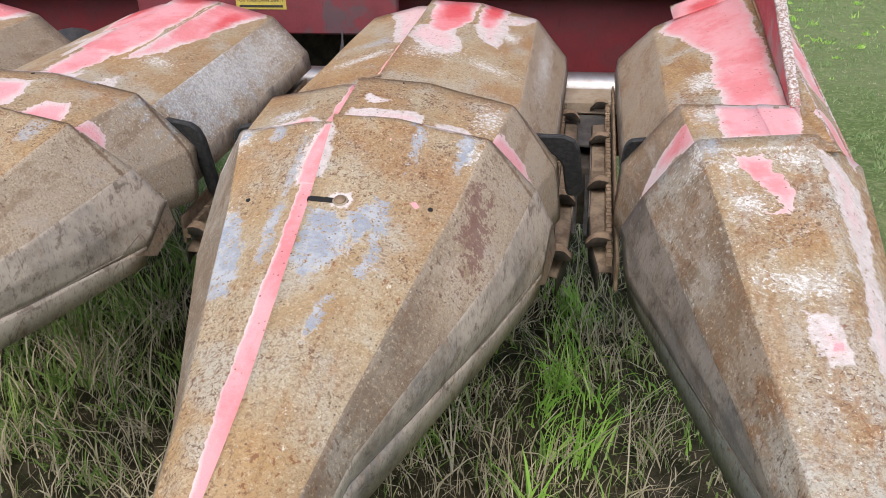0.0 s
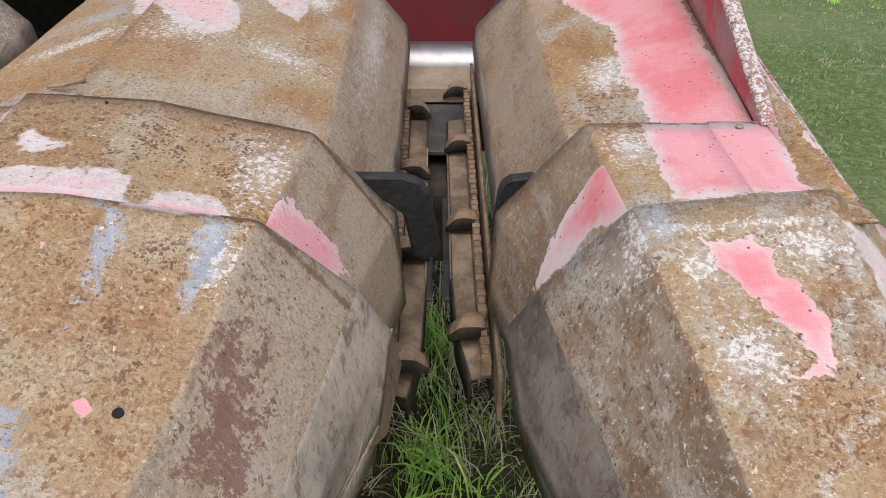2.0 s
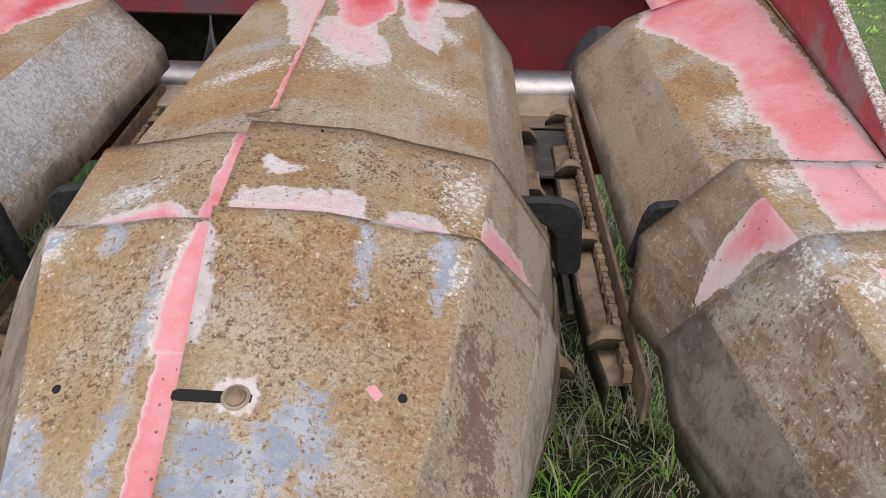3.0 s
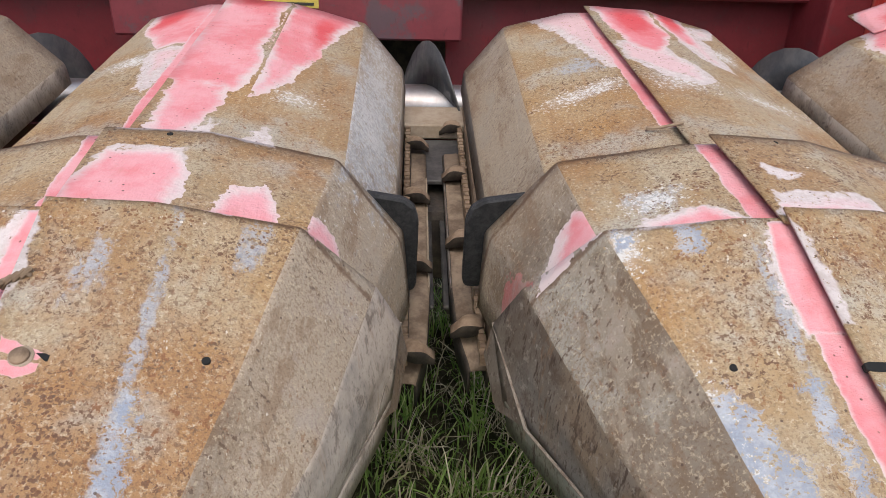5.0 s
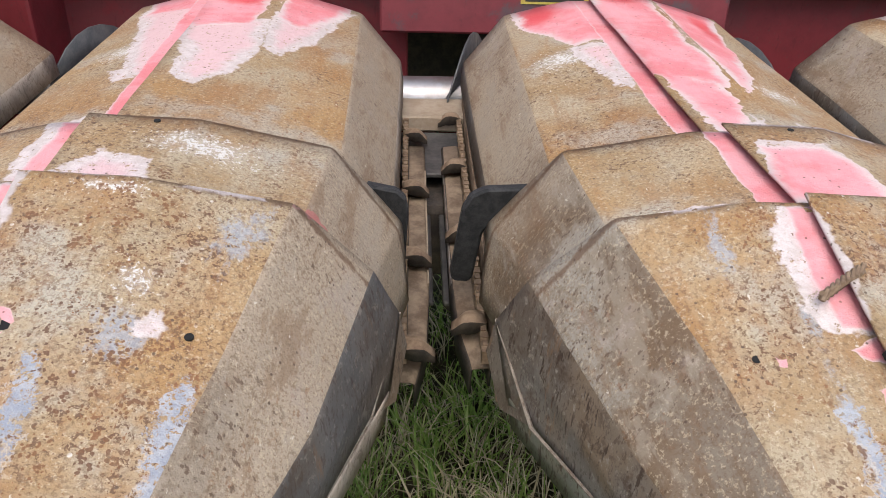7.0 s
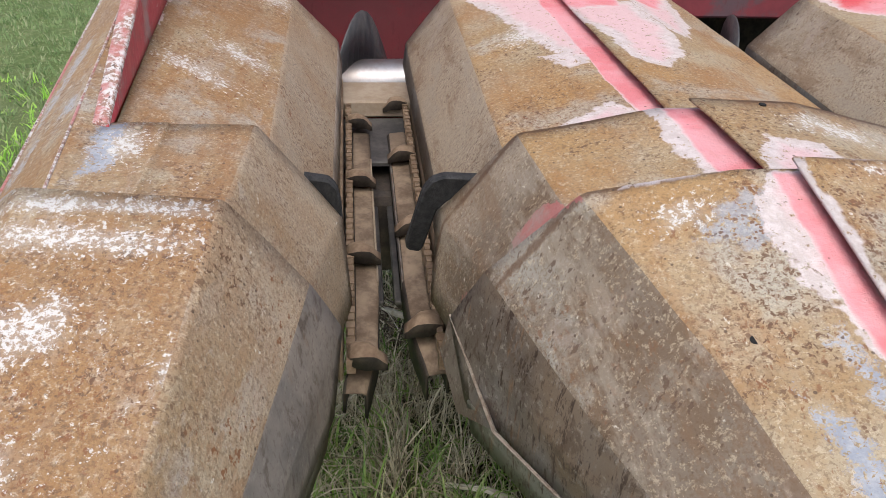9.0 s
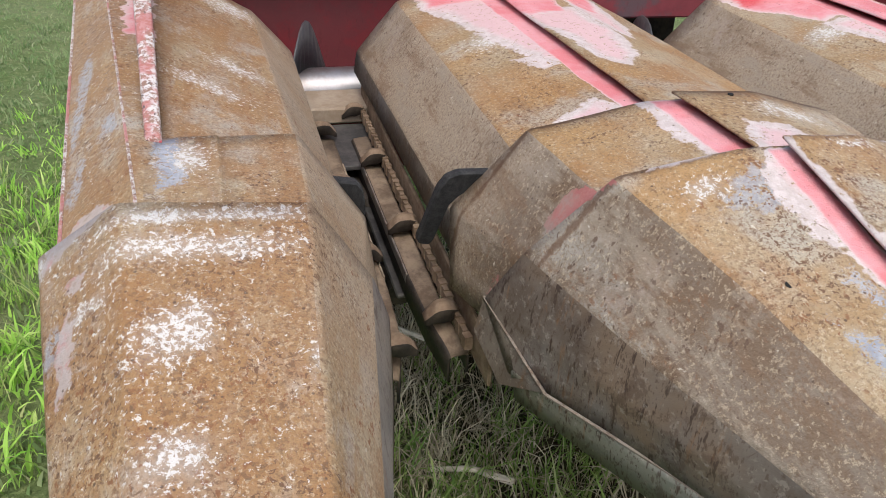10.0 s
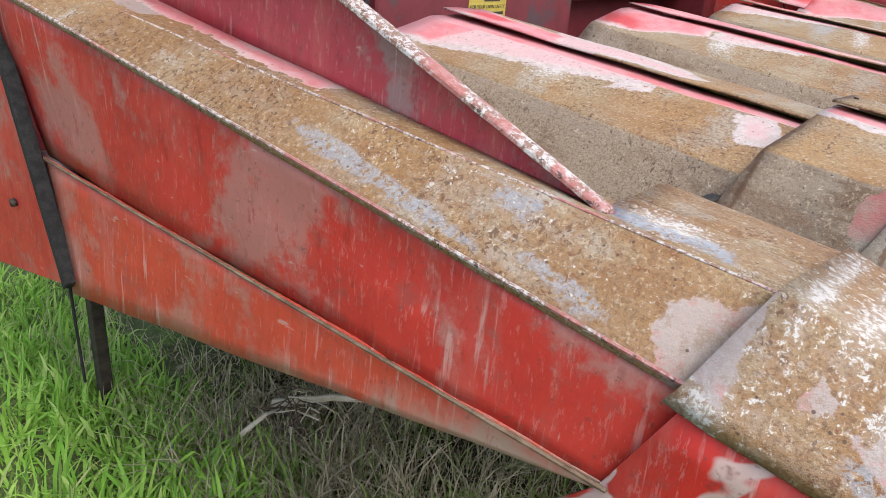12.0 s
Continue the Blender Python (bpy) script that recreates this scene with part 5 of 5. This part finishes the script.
# ---- row units ----
def lug_mesh(s):
    """A gathering-chain lug: a bent steel tongue that reaches from the chain over the guide, arched, with a lip turned down in front."""
    verts, faces, index = [], [], []
    n, rows = 9, ((0.0, 1.0, -0.017), (0.002, 1.0, 0.0), (0.018, 1.0, 0.002), (0.034, 0.8, -0.002), (0.046, 0.5, -0.010))
    for y, k, dz in rows:
        for i in range(n + 1):
            u = i / n
            x = 0.062 - 0.050 * k * u
            arch = 0.010 * math.sin(math.pi * min(1.0, u * 1.05)) - 0.012 * max(0.0, u - 0.72) / 0.28
            lip = dz * (0.45 + 0.75 * math.sin(math.pi * u)) if y == 0.0 else dz
            verts.append((s * x, y - 0.010 * math.sin(math.pi * u), arch + lip))
    for j in range(len(rows) - 1):
        for i in range(n):
            q = (j * (n + 1) + i, j * (n + 1) + i + 1, (j + 1) * (n + 1) + i + 1, (j + 1) * (n + 1) + i)
            faces.append(q if s < 0 else q[::-1])
            # front lip in dark steel: grease, and the shade under the tongue painted on
            index.append(1 if j == 0 else 0)
    return mesh_of("lug", verts, faces, [RUSTED, DARK], index)


LUGS = {1: lug_mesh(1), -1: lug_mesh(-1)}


def run_z(y):
    return 0.632 + 0.14 * y


def along(name, x0, x1, y0, y1, dz0, dz1, mat, bevel=0.004):
    """A bar that follows the slope of the row."""
    outline = [(y0, run_z(y0) + dz0), (y1, run_z(y1) + dz0), (y1, run_z(y1) + dz1), (y0, run_z(y0) + dz1)]
    return prism(name, outline, 0, x0, x1, mat, bevel)


def chain_guide(s, y0):
    """A long flat guide that narrows and bends down and outwards at its front."""
    secs = []
    for y, inner, outer, dz in ((y0 - 0.055, 0.042, 0.066, -0.078), (y0 - 0.045, 0.038, 0.064, -0.068), (y0 - 0.02, 0.031, 0.056, -0.060), (y0, 0.026, 0.051, -0.056), (y0 + 0.10, 0.021, 0.050, -0.052), (0.80, 0.021, 0.050, -0.052)):
        z = run_z(y) + dz
        secs.append([(s * inner, y, z - 0.040), (s * inner, y, z), (s * outer, y, z + 0.002), (s * outer, y, z - 0.030)])
    if s > 0:
        secs = [sec[::-1] for sec in secs]
    # flanks in dark steel, which puts the gap's shade into their colour
    return loft("chain_guide", secs, [GUIDE, DARK], [1, 0, 1] if s < 0 else [1, 0, 1], steps=5, r=0.004, dent=0.002, seed=s + 4)


def row_unit():
    u = new("row_unit")
    tagged(u, "dusty gathering unit with chains and deck plates between dividers", "row unit", "row units of the corn header")
    for s in (-1, 1):
        front = 0.235 if s > 0 else 0.21
        thick(part("chain_guide", chain_guide(s, front), u, "dusty flat chain guide with a bent nose"), 0.004)
        a, b = sorted((0.008 * s, 0.085 * s))
        part("deck_plate", along("deck_plate", a, b, 0.36, 0.90, -0.108, -0.100, DARK_PLATE, 0.002), u, "dark deck plate")
        a, b = sorted((0.0675 * s, 0.074 * s))
        part("guard_rail", along("guard_rail", a, b, 0.10 if s > 0 else 0.16, 0.95, -0.062, 0.0, RUSTED, 0.002), u, "rusty folded guard rail")
        part("stalk_roll", rod("stalk_roll", [(0.036 * s, 0.44, 0.535), (0.036 * s, 0.47, 0.54), (0.036 * s, 0.85, 0.63)], 0.026, DARK, 10), u, "dark stalk roll under the plates")
        a, b = sorted((0.0165 * s, 0.0195 * s))
        part("slot_edge", along("slot_edge", a, b, 0.34, 0.70, -0.066, -0.048, BRIGHT if s > 0 else DUSTY, 0.001), u, "worn bright slot edge")
        links, faces = [], []
        y = 0.16
        while y < 0.92:
            for dy, w in ((0.0, 0.0058), (0.015, 0.0038)):
                c = Vector((0.0575 * s, y + dy, run_z(y + dy) - 0.034))
                k = len(links)
                for a in (-1, 1):
                    for b in (-1, 1):
                        for d in (-1, 1):
                            links.append(c + Vector((a * w, b * 0.0075, d * 0.010)))
                faces += [tuple(k + i for i in f) for f in ((0, 1, 3, 2), (4, 6, 7, 5), (0, 4, 5, 1), (2, 3, 7, 6), (0, 2, 6, 4), (1, 5, 7, 3))]
            y += 0.030
        chain = part("gathering_chain", mesh_of("gathering_chain", links, faces, RUSTED, smooth=False), u, "rusty roller chain")
        for y in ((0.21, 0.44, 0.67, 0.88) if s > 0 else (0.155, 0.37, 0.585, 0.80)):
            lug = thick(part("lug", LUGS[s], chain, "bent steel chain lug"), 0.004)
            lug.matrix_basis = pose(0, y, run_z(y) - 0.024, 4, 0, 0)
    part("cross_plate", prism("cross_plate", [(0.885, 0.735), (0.985, 0.748), (0.99, 0.70), (0.885, 0.70)], 0, -0.085, 0.085, DUSTY, 0.004), u, "dusty cross plate at the auger trough")
    part("rear_plate", prism("rear_plate", [(0.70, 0.675), (0.884, 0.700), (0.884, 0.69), (0.70, 0.665)], 0, -0.082, 0.082, DARK_PLATE, 0.002), u, "dark grey rear deck plate")
    part("gear_case", box("gear_case", 0.17, 0.25, 0.16, DARK, 0.02, (0, 0.75, 0.56)), u, "greasy gear case")
    return u


first = row_unit()
first.location = (0.372, 0, 0)
for x in (-0.381, -1.143, -1.9):
    copy_thing(first, Matrix.Translation((x, 0, 0)))


# ---- auger ----
def auger():
    a = new("cross_auger")
    tagged(a, "cross auger with shiny worn tube and grey flighting", "auger")
    part("tube", rod("tube", [(-2.31 + 0.1 * i, 1.12, 0.705) for i in range(32)], 0.058, CHROME, 28), a, "shiny worn steel tube")
    for lo, hi, crest, pitch in ((-2.28, -0.80, -1.045, -0.295), (-0.70, 0.80, -0.385, 0.31)):
        verts, faces, n = [], [], 24
        total = int((hi - lo) / abs(pitch) * n)
        for i in range(total + 1):
            x = lo + abs(pitch) * i / n
            ang = 2 * math.pi * (x - crest) / pitch
            d = Vector((0, -math.sin(ang), math.cos(ang)))
            c = Vector((x, 1.12, 0.705))
            verts += [c + d * 0.056, c + d * 0.165]
        for i in range(total):
            faces.append((2 * i, 2 * i + 1, 2 * i + 3, 2 * i + 2))
        thick(part("flight", mesh_of("flight", verts, faces, GREY), a, "grey steel helical flighting"), 0.004, 0)
    return a


auger()


# ---- header frame ----
def header_frame():
    f = new("header_frame")
    tagged(f, "dark red steel frame and trough of the corn header", "header frame")
    x0, x1 = -2.322, 0.852

    def strip(name, outline, a, b, mat, lab="", bevel=0.004):
        return part(name, prism(name, outline, 0, a, b, mat, bevel), f, lab)

    strip("trough", [(0.985, 0.69), (1.0, 0.62), (1.06, 0.54), (1.16, 0.525), (1.28, 0.54), (1.42, 0.58), (1.584, 0.60), (1.584, 0.59), (1.42, 0.57), (1.28, 0.528), (1.16, 0.513), (1.05, 0.53), (0.99, 0.61), (0.975, 0.69)], x0 + 0.05, x1 - 0.05, FRAME_RED, "dark red auger trough", 0)
    strip("front_beam", [(0.965, 0.60), (0.965, 0.70), (0.974, 0.70), (0.974, 0.60)], x0 + 0.05, x1 - 0.05, FRAME_RED)
    # back wall with the throat left open
    for a, b in ((x0, -1.20), (-0.33, x1)):
        strip("back_sheet", [(1.585, 0.50), (1.585, 1.02), (1.60, 1.02), (1.60, 0.50)], a, b, FRAME_RED, "dark red back sheet")
    strip("throat_sill", [(1.585, 0.56), (1.60, 0.56), (1.60, 0.62), (1.585, 0.62)], -1.2, -0.33, FRAME_RED)
    strip("throat_back", [(2.15, 0.3), (2.15, 1.2), (2.16, 1.2), (2.16, 0.3)], -1.3, -0.25, DARK)
    strip("throat_roof", [(1.61, 0.87), (2.14, 0.87), (2.14, 0.89), (1.61, 0.89)], -1.3, -0.25, DARK)
    strip("upper_panel", [(1.455, 0.802), (1.455, 1.9), (1.49, 1.9), (1.49, 0.802)], -1.278, -0.289, PANEL_RED, "dull red upper panel with grey worn patches", 0.006)
    for a, b in ((x0, -1.28), (-0.287, x1)):
        strip("beam", [(1.50, 0.925), (1.50, 1.04), (1.584, 1.05), (1.584, 0.915)], a, b, FRAME_RED, "dark red cross beam", 0.006)
        strip("upper_sheet", [(1.56, 1.051), (1.56, 1.9), (1.58, 1.9), (1.58, 1.051)], a, b, FRAME_RED)
    for x, w in ((0.79, 0.12), (-2.255, 0.12)):
        part("end_column", box("end_column", w, 0.22, 1.3, FRAME_RED, 0.01, (x, 1.49, 1.25)), f, "dark red end column")
    # end sheets beyond the hoods
    for s, x in ((1, -2.364), (-1, 0.856)):
        part("end_sheet", prism("end_sheet", [(0.945, 0.612), (1.64, 0.46), (1.64, 1.25), (1.12, 1.10)], 0, x - 0.003, x + 0.003, SIDE_RED, 0.0015), f, "faded red end sheet")
        part("edge_strip", prism("edge_strip", [(0.928, 0.620), (0.943, 0.607), (1.126, 1.07), (1.110, 1.07)], 0, x - 0.008, x + 0.012, RUBBER, 0.002), f, "black rubber edge strip")
        for y, z in ((1.13, 0.83), (1.09, 0.70), (1.3, 0.98)):
            b = part("bolt", bolt_mesh("bolt", 0.007, 0.008, DARK), f)
            b.matrix_basis = pose(x - 0.008 * s, y, z, 0, 90, 0)
    return f


frame_thing = header_frame()


# ---- warning label ----
def label_plate():
    t = new("warning_label")
    tagged(t, "yellow safety label with black lettering on red panel", "label")
    yellow = plain("label_yellow", (0.46, 0.36, 0.075), (0.38, 0.29, 0.06), 40, 0.5)
    ink = plain("label_ink", (0.02, 0.018, 0.012), (0.03, 0.026, 0.02), 40, 0.6)
    part("plate", box("plate", 0.19, 0.002, 0.12, yellow, 0.0005, (0, 0, 0.06)), t)
    part("picture_bar", box("picture_bar", 0.08, 0.001, 0.055, ink, 0, (0.02, -0.0015, 0.075)), t)
    for z, w in ((0.011, 0.165),):
        part("text_bar", box("text_bar", w, 0.001, 0.008, ink, 0, (0, -0.0015, z)), t)
    cu = bpy.data.curves.new("lettering", "FONT")
    cu.body = "FOR YOUR OWN SAFETY"
    cu.size = 0.0155
    cu.align_x = "CENTER"
    cu.extrude = 0.0004
    cu.materials.append(ink)
    tx = part("lettering", cu, t, "black printed words")
    tx.matrix_basis = pose(0, -0.0016, 0.026, 90, 0, 0)
    t.location = (-0.79, 1.4535, 0.888)


label_plate()


# ---- stand leg ----
def stand_leg():
    s = new("stand_leg")
    tagged(s, "dark steel stand leg under the header standing in grass", "stand leg")
    part("bar", prism("bar", [(-0.014, -0.014), (0.014, -0.014), (0.014, -0.008), (-0.008, -0.008), (-0.008, 0.014), (-0.014, 0.014)], 2, 0.0, 0.582, DARK, 0.001), s, "dark angle-iron bar")
    part("foot", box("foot", 0.09, 0.09, 0.012, DARK, 0.002, (0, 0, 0.012)), s, "flat steel foot in the grass")
    s.location = (-2.13, 1.45, 0.0)


stand_leg()


# ---- cable ----
tagged(new("hanging_cable", rod("hanging_cable", [(-2.350, 0.975, 0.61), (-2.348, 0.98, 0.54), (-2.345, 0.985, 0.47), (-2.342, 0.99, 0.41)], 0.0025, RUBBER, 7)), "thin black cable hanging beside the stand leg", "cable")


# ---- grass ----
def grass(name, label, mat, spots, seed, lean=0.5):
    """Many bent blades in tufts. spots: areas (x0, x1, y0, y1, how many, lowest, tallest, half width)."""
    rng = np.random.default_rng(seed)
    allv, allf, base = [], [], 0
    for x0, x1, y0, y1, n, lo, hi, w in spots:
        x, y = rng.uniform(x0, x1, n), rng.uniform(y0, y1, n)
        # tufts, each leaning its own way and grown to its own height
        k = n // 18 + 1
        cx, cy, ca, ch = rng.uniform(x0, x1, k), rng.uniform(y0, y1, k), rng.uniform(0, 2 * np.pi, k), rng.uniform(0.5, 1.15, k)
        pick = rng.integers(0, k, n)
        t = rng.random(n) < 0.82
        x, y = np.where(t, cx[pick] + rng.normal(0, 0.022, n), x), np.where(t, cy[pick] + rng.normal(0, 0.022, n), y)
        h = rng.uniform(lo, hi, n) * (0.55 + 0.45 * rng.random(n)) * np.where(t, ch[pick], 0.7)
        a = np.where(t, ca[pick] + rng.normal(0, 1.0, n), rng.uniform(0, 2 * np.pi, n))
        b = rng.uniform(0, 2 * np.pi, n)
        bend = rng.uniform(0.1, 1.0, n) * lean * h
        ww = w * rng.uniform(0.6, 1.5, n)
        off = np.stack([np.cos(b) * ww, np.sin(b) * ww, 0 * ww], 1)
        root = np.stack([x, y, np.full(n, -0.01)], 1)
        way = np.stack([np.cos(a), np.sin(a)], 1)

        def at(u, drop):
            return root + np.concatenate([way * (bend * u ** 1.8)[:, None], (h * (u - drop * u * u * bend / np.maximum(h, 1e-6)))[:, None]], 1)
        ones = np.ones(n)
        p, q, tip = at(ones * 0.38, 0.2), at(ones * 0.74, 0.25), at(ones, 0.38)
        v = np.stack([root - off * 0.8, root + off * 0.8, p + off, p - off, q + off * 0.7, q - off * 0.7, tip], 1).reshape(-1, 3)
        k = base + 7 * np.arange(n)
        allv.append(v)
        allf += [tuple(f) for f in np.stack([k, k + 1, k + 2, k + 3], 1).tolist()] + [tuple(f) for f in np.stack([k + 3, k + 2, k + 4, k + 5], 1).tolist()] + [tuple(f) for f in np.stack([k + 5, k + 4, k + 6], 1).tolist()]
        base += 7 * n
    me = bpy.data.meshes.new(name)
    me.from_pydata(np.concatenate(allv).tolist(), [], allf)
    me.materials.append(mat)
    me.update()
    tagged(new(name, me), label, "grass", kind="stuff")


GREEN = blades("green_blades", (0.10, 0.19, 0.035), (0.22, 0.33, 0.075), (0.40, 0.43, 0.19))
LIME = blades("bright_blades", (0.19, 0.42, 0.045), (0.34, 0.57, 0.10), (0.50, 0.63, 0.21))
PALE = blades("pale_field_blades", (0.12, 0.195, 0.065), (0.18, 0.25, 0.10), (0.30, 0.32, 0.18))
STRAW = blades("straw_blades", (0.34, 0.29, 0.18), (0.58, 0.52, 0.37), (0.17, 0.135, 0.08))
grass("green_grass", "thin green field grass", GREEN, [(-2.2, 1.3, -0.4, 2.2, 12000, 0.06, 0.22, 0.0020), (-1.35, -0.95, 0.1, 0.9, 1200, 0.1, 0.24, 0.0024), (-2.2, -1.4, 0.2, 0.7, 1200, 0.08, 0.2, 0.0022), (-0.75, 0.2, 0.3, 1.2, 1700, 0.08, 0.22, 0.0022), (-3.4, -2.1, 0.7, 2.6, 4500, 0.05, 0.18, 0.0024)], 3, 0.9)
grass("bright_grass", "lush bright green grass tufts", LIME, [(-3.6, -2.0, 0.5, 3.6, 1600, 0.04, 0.15, 0.0036), (-2.9, -2.1, 0.75, 2.9, 2200, 0.05, 0.18, 0.0038), (-2.6, -2.1, 0.9, 2.3, 2400, 0.05, 0.20, 0.0040), (-2.25, -1.95, 0.95, 2.2, 2600, 0.05, 0.17, 0.0036), (0.30, 0.46, 0.25, 1.1, 380, 0.10, 0.26, 0.0024), (0.30, 0.50, -0.05, 0.10, 100, 0.10, 0.26, 0.003), (0.05, 0.7, -0.2, 1.6, 300, 0.06, 0.2, 0.0024), (1.2, 6.0, 4.5, 9.0, 1500, 0.04, 0.09, 0.005), (-4.0, -2.6, 0.6, 4.0, 1500, 0.04, 0.11, 0.0035)], 4, 1.0)
grass("pale_grass", "short dull green pasture grass", PALE, [(0.95, 6.5, -0.5, 10.0, 90000, 0.02, 0.055, 0.0035), (-7.0, -2.5, 0.5, 10.0, 70000, 0.03, 0.09, 0.004)], 6, 0.9)
grass("dry_grass", "dry straw-coloured grass and old thatch", STRAW, [(-2.15, 1.2, -0.4, 1.9, 9000, 0.08, 0.27, 0.0014), (-2.15, 1.0, -0.4, 1.2, 5000, 0.12, 0.30, 0.0018), (-2.15, -1.4, 0.2, 1.5, 6000, 0.04, 0.20, 0.0014), (-2.15, 1.2, -0.4, 1.9, 6000, 0.01, 0.05, 0.0018), (-2.15, -1.6, 0.5, 1.5, 6000, 0.01, 0.06, 0.002), (1.0, 5.0, -0.5, 9.0, 9000, 0.01, 0.03, 0.002)], 5, 1.2)


# ---- litter ----
def stalk(pts, r, label):
    tagged(new("dry_stalk", rod("dry_stalk", pts, r, STRAW_SOLID, 7, 0.6)), label, "stalk", "old stalks on the grass")


STRAW_SOLID = plain("bleached_stalk", (0.42, 0.37, 0.28), (0.55, 0.50, 0.41), 30, 0.8)
stalk([(-1.90, 1.10, 0.10), (-1.80, 1.00, 0.12), (-1.66, 0.90, 0.09)], 0.010, "bleached dry corn stalk lying in grass")
stalk([(-1.62, 0.42, 0.05), (-1.70, 0.46, 0.07), (-1.78, 0.50, 0.05)], 0.009, "bleached dry corn stalk lying in grass")
stalk([(-2.02, 1.05, 0.10), (-1.96, 1.04, 0.13), (-1.88, 1.05, 0.11)], 0.006, "thin bleached stalk beside the heap of twigs")


TWIG = plain("dead_twig", (0.06, 0.04, 0.028), (0.12, 0.085, 0.06), 40, 0.8)


def twig_heap():
    rng = np.random.default_rng(8)
    heap = new("twig_heap")
    tagged(heap, "dark heap of dead twigs and stems on the grass", "twigs", kind="stuff")
    heap.location = (-1.88, 1.03, 0.0)
    for i in range(40):
        a, b = rng.uniform(0, 6.28), rng.normal(0, 0.03, 2)
        n = rng.uniform(0.02, 0.065)
        z = rng.uniform(0.05, 0.15)
        d = np.array([math.cos(a) * n, math.sin(a) * n])
        part("twig", rod("twig", [(b[0] - d[0], b[1] - d[1], z), (b[0], b[1], z + rng.uniform(0, 0.03)), (b[0] + d[0], b[1] + d[1], z - 0.01)], 0.0020, TWIG if i % 6 else STRAW_SOLID, 5, 0.6), heap)


twig_heap()
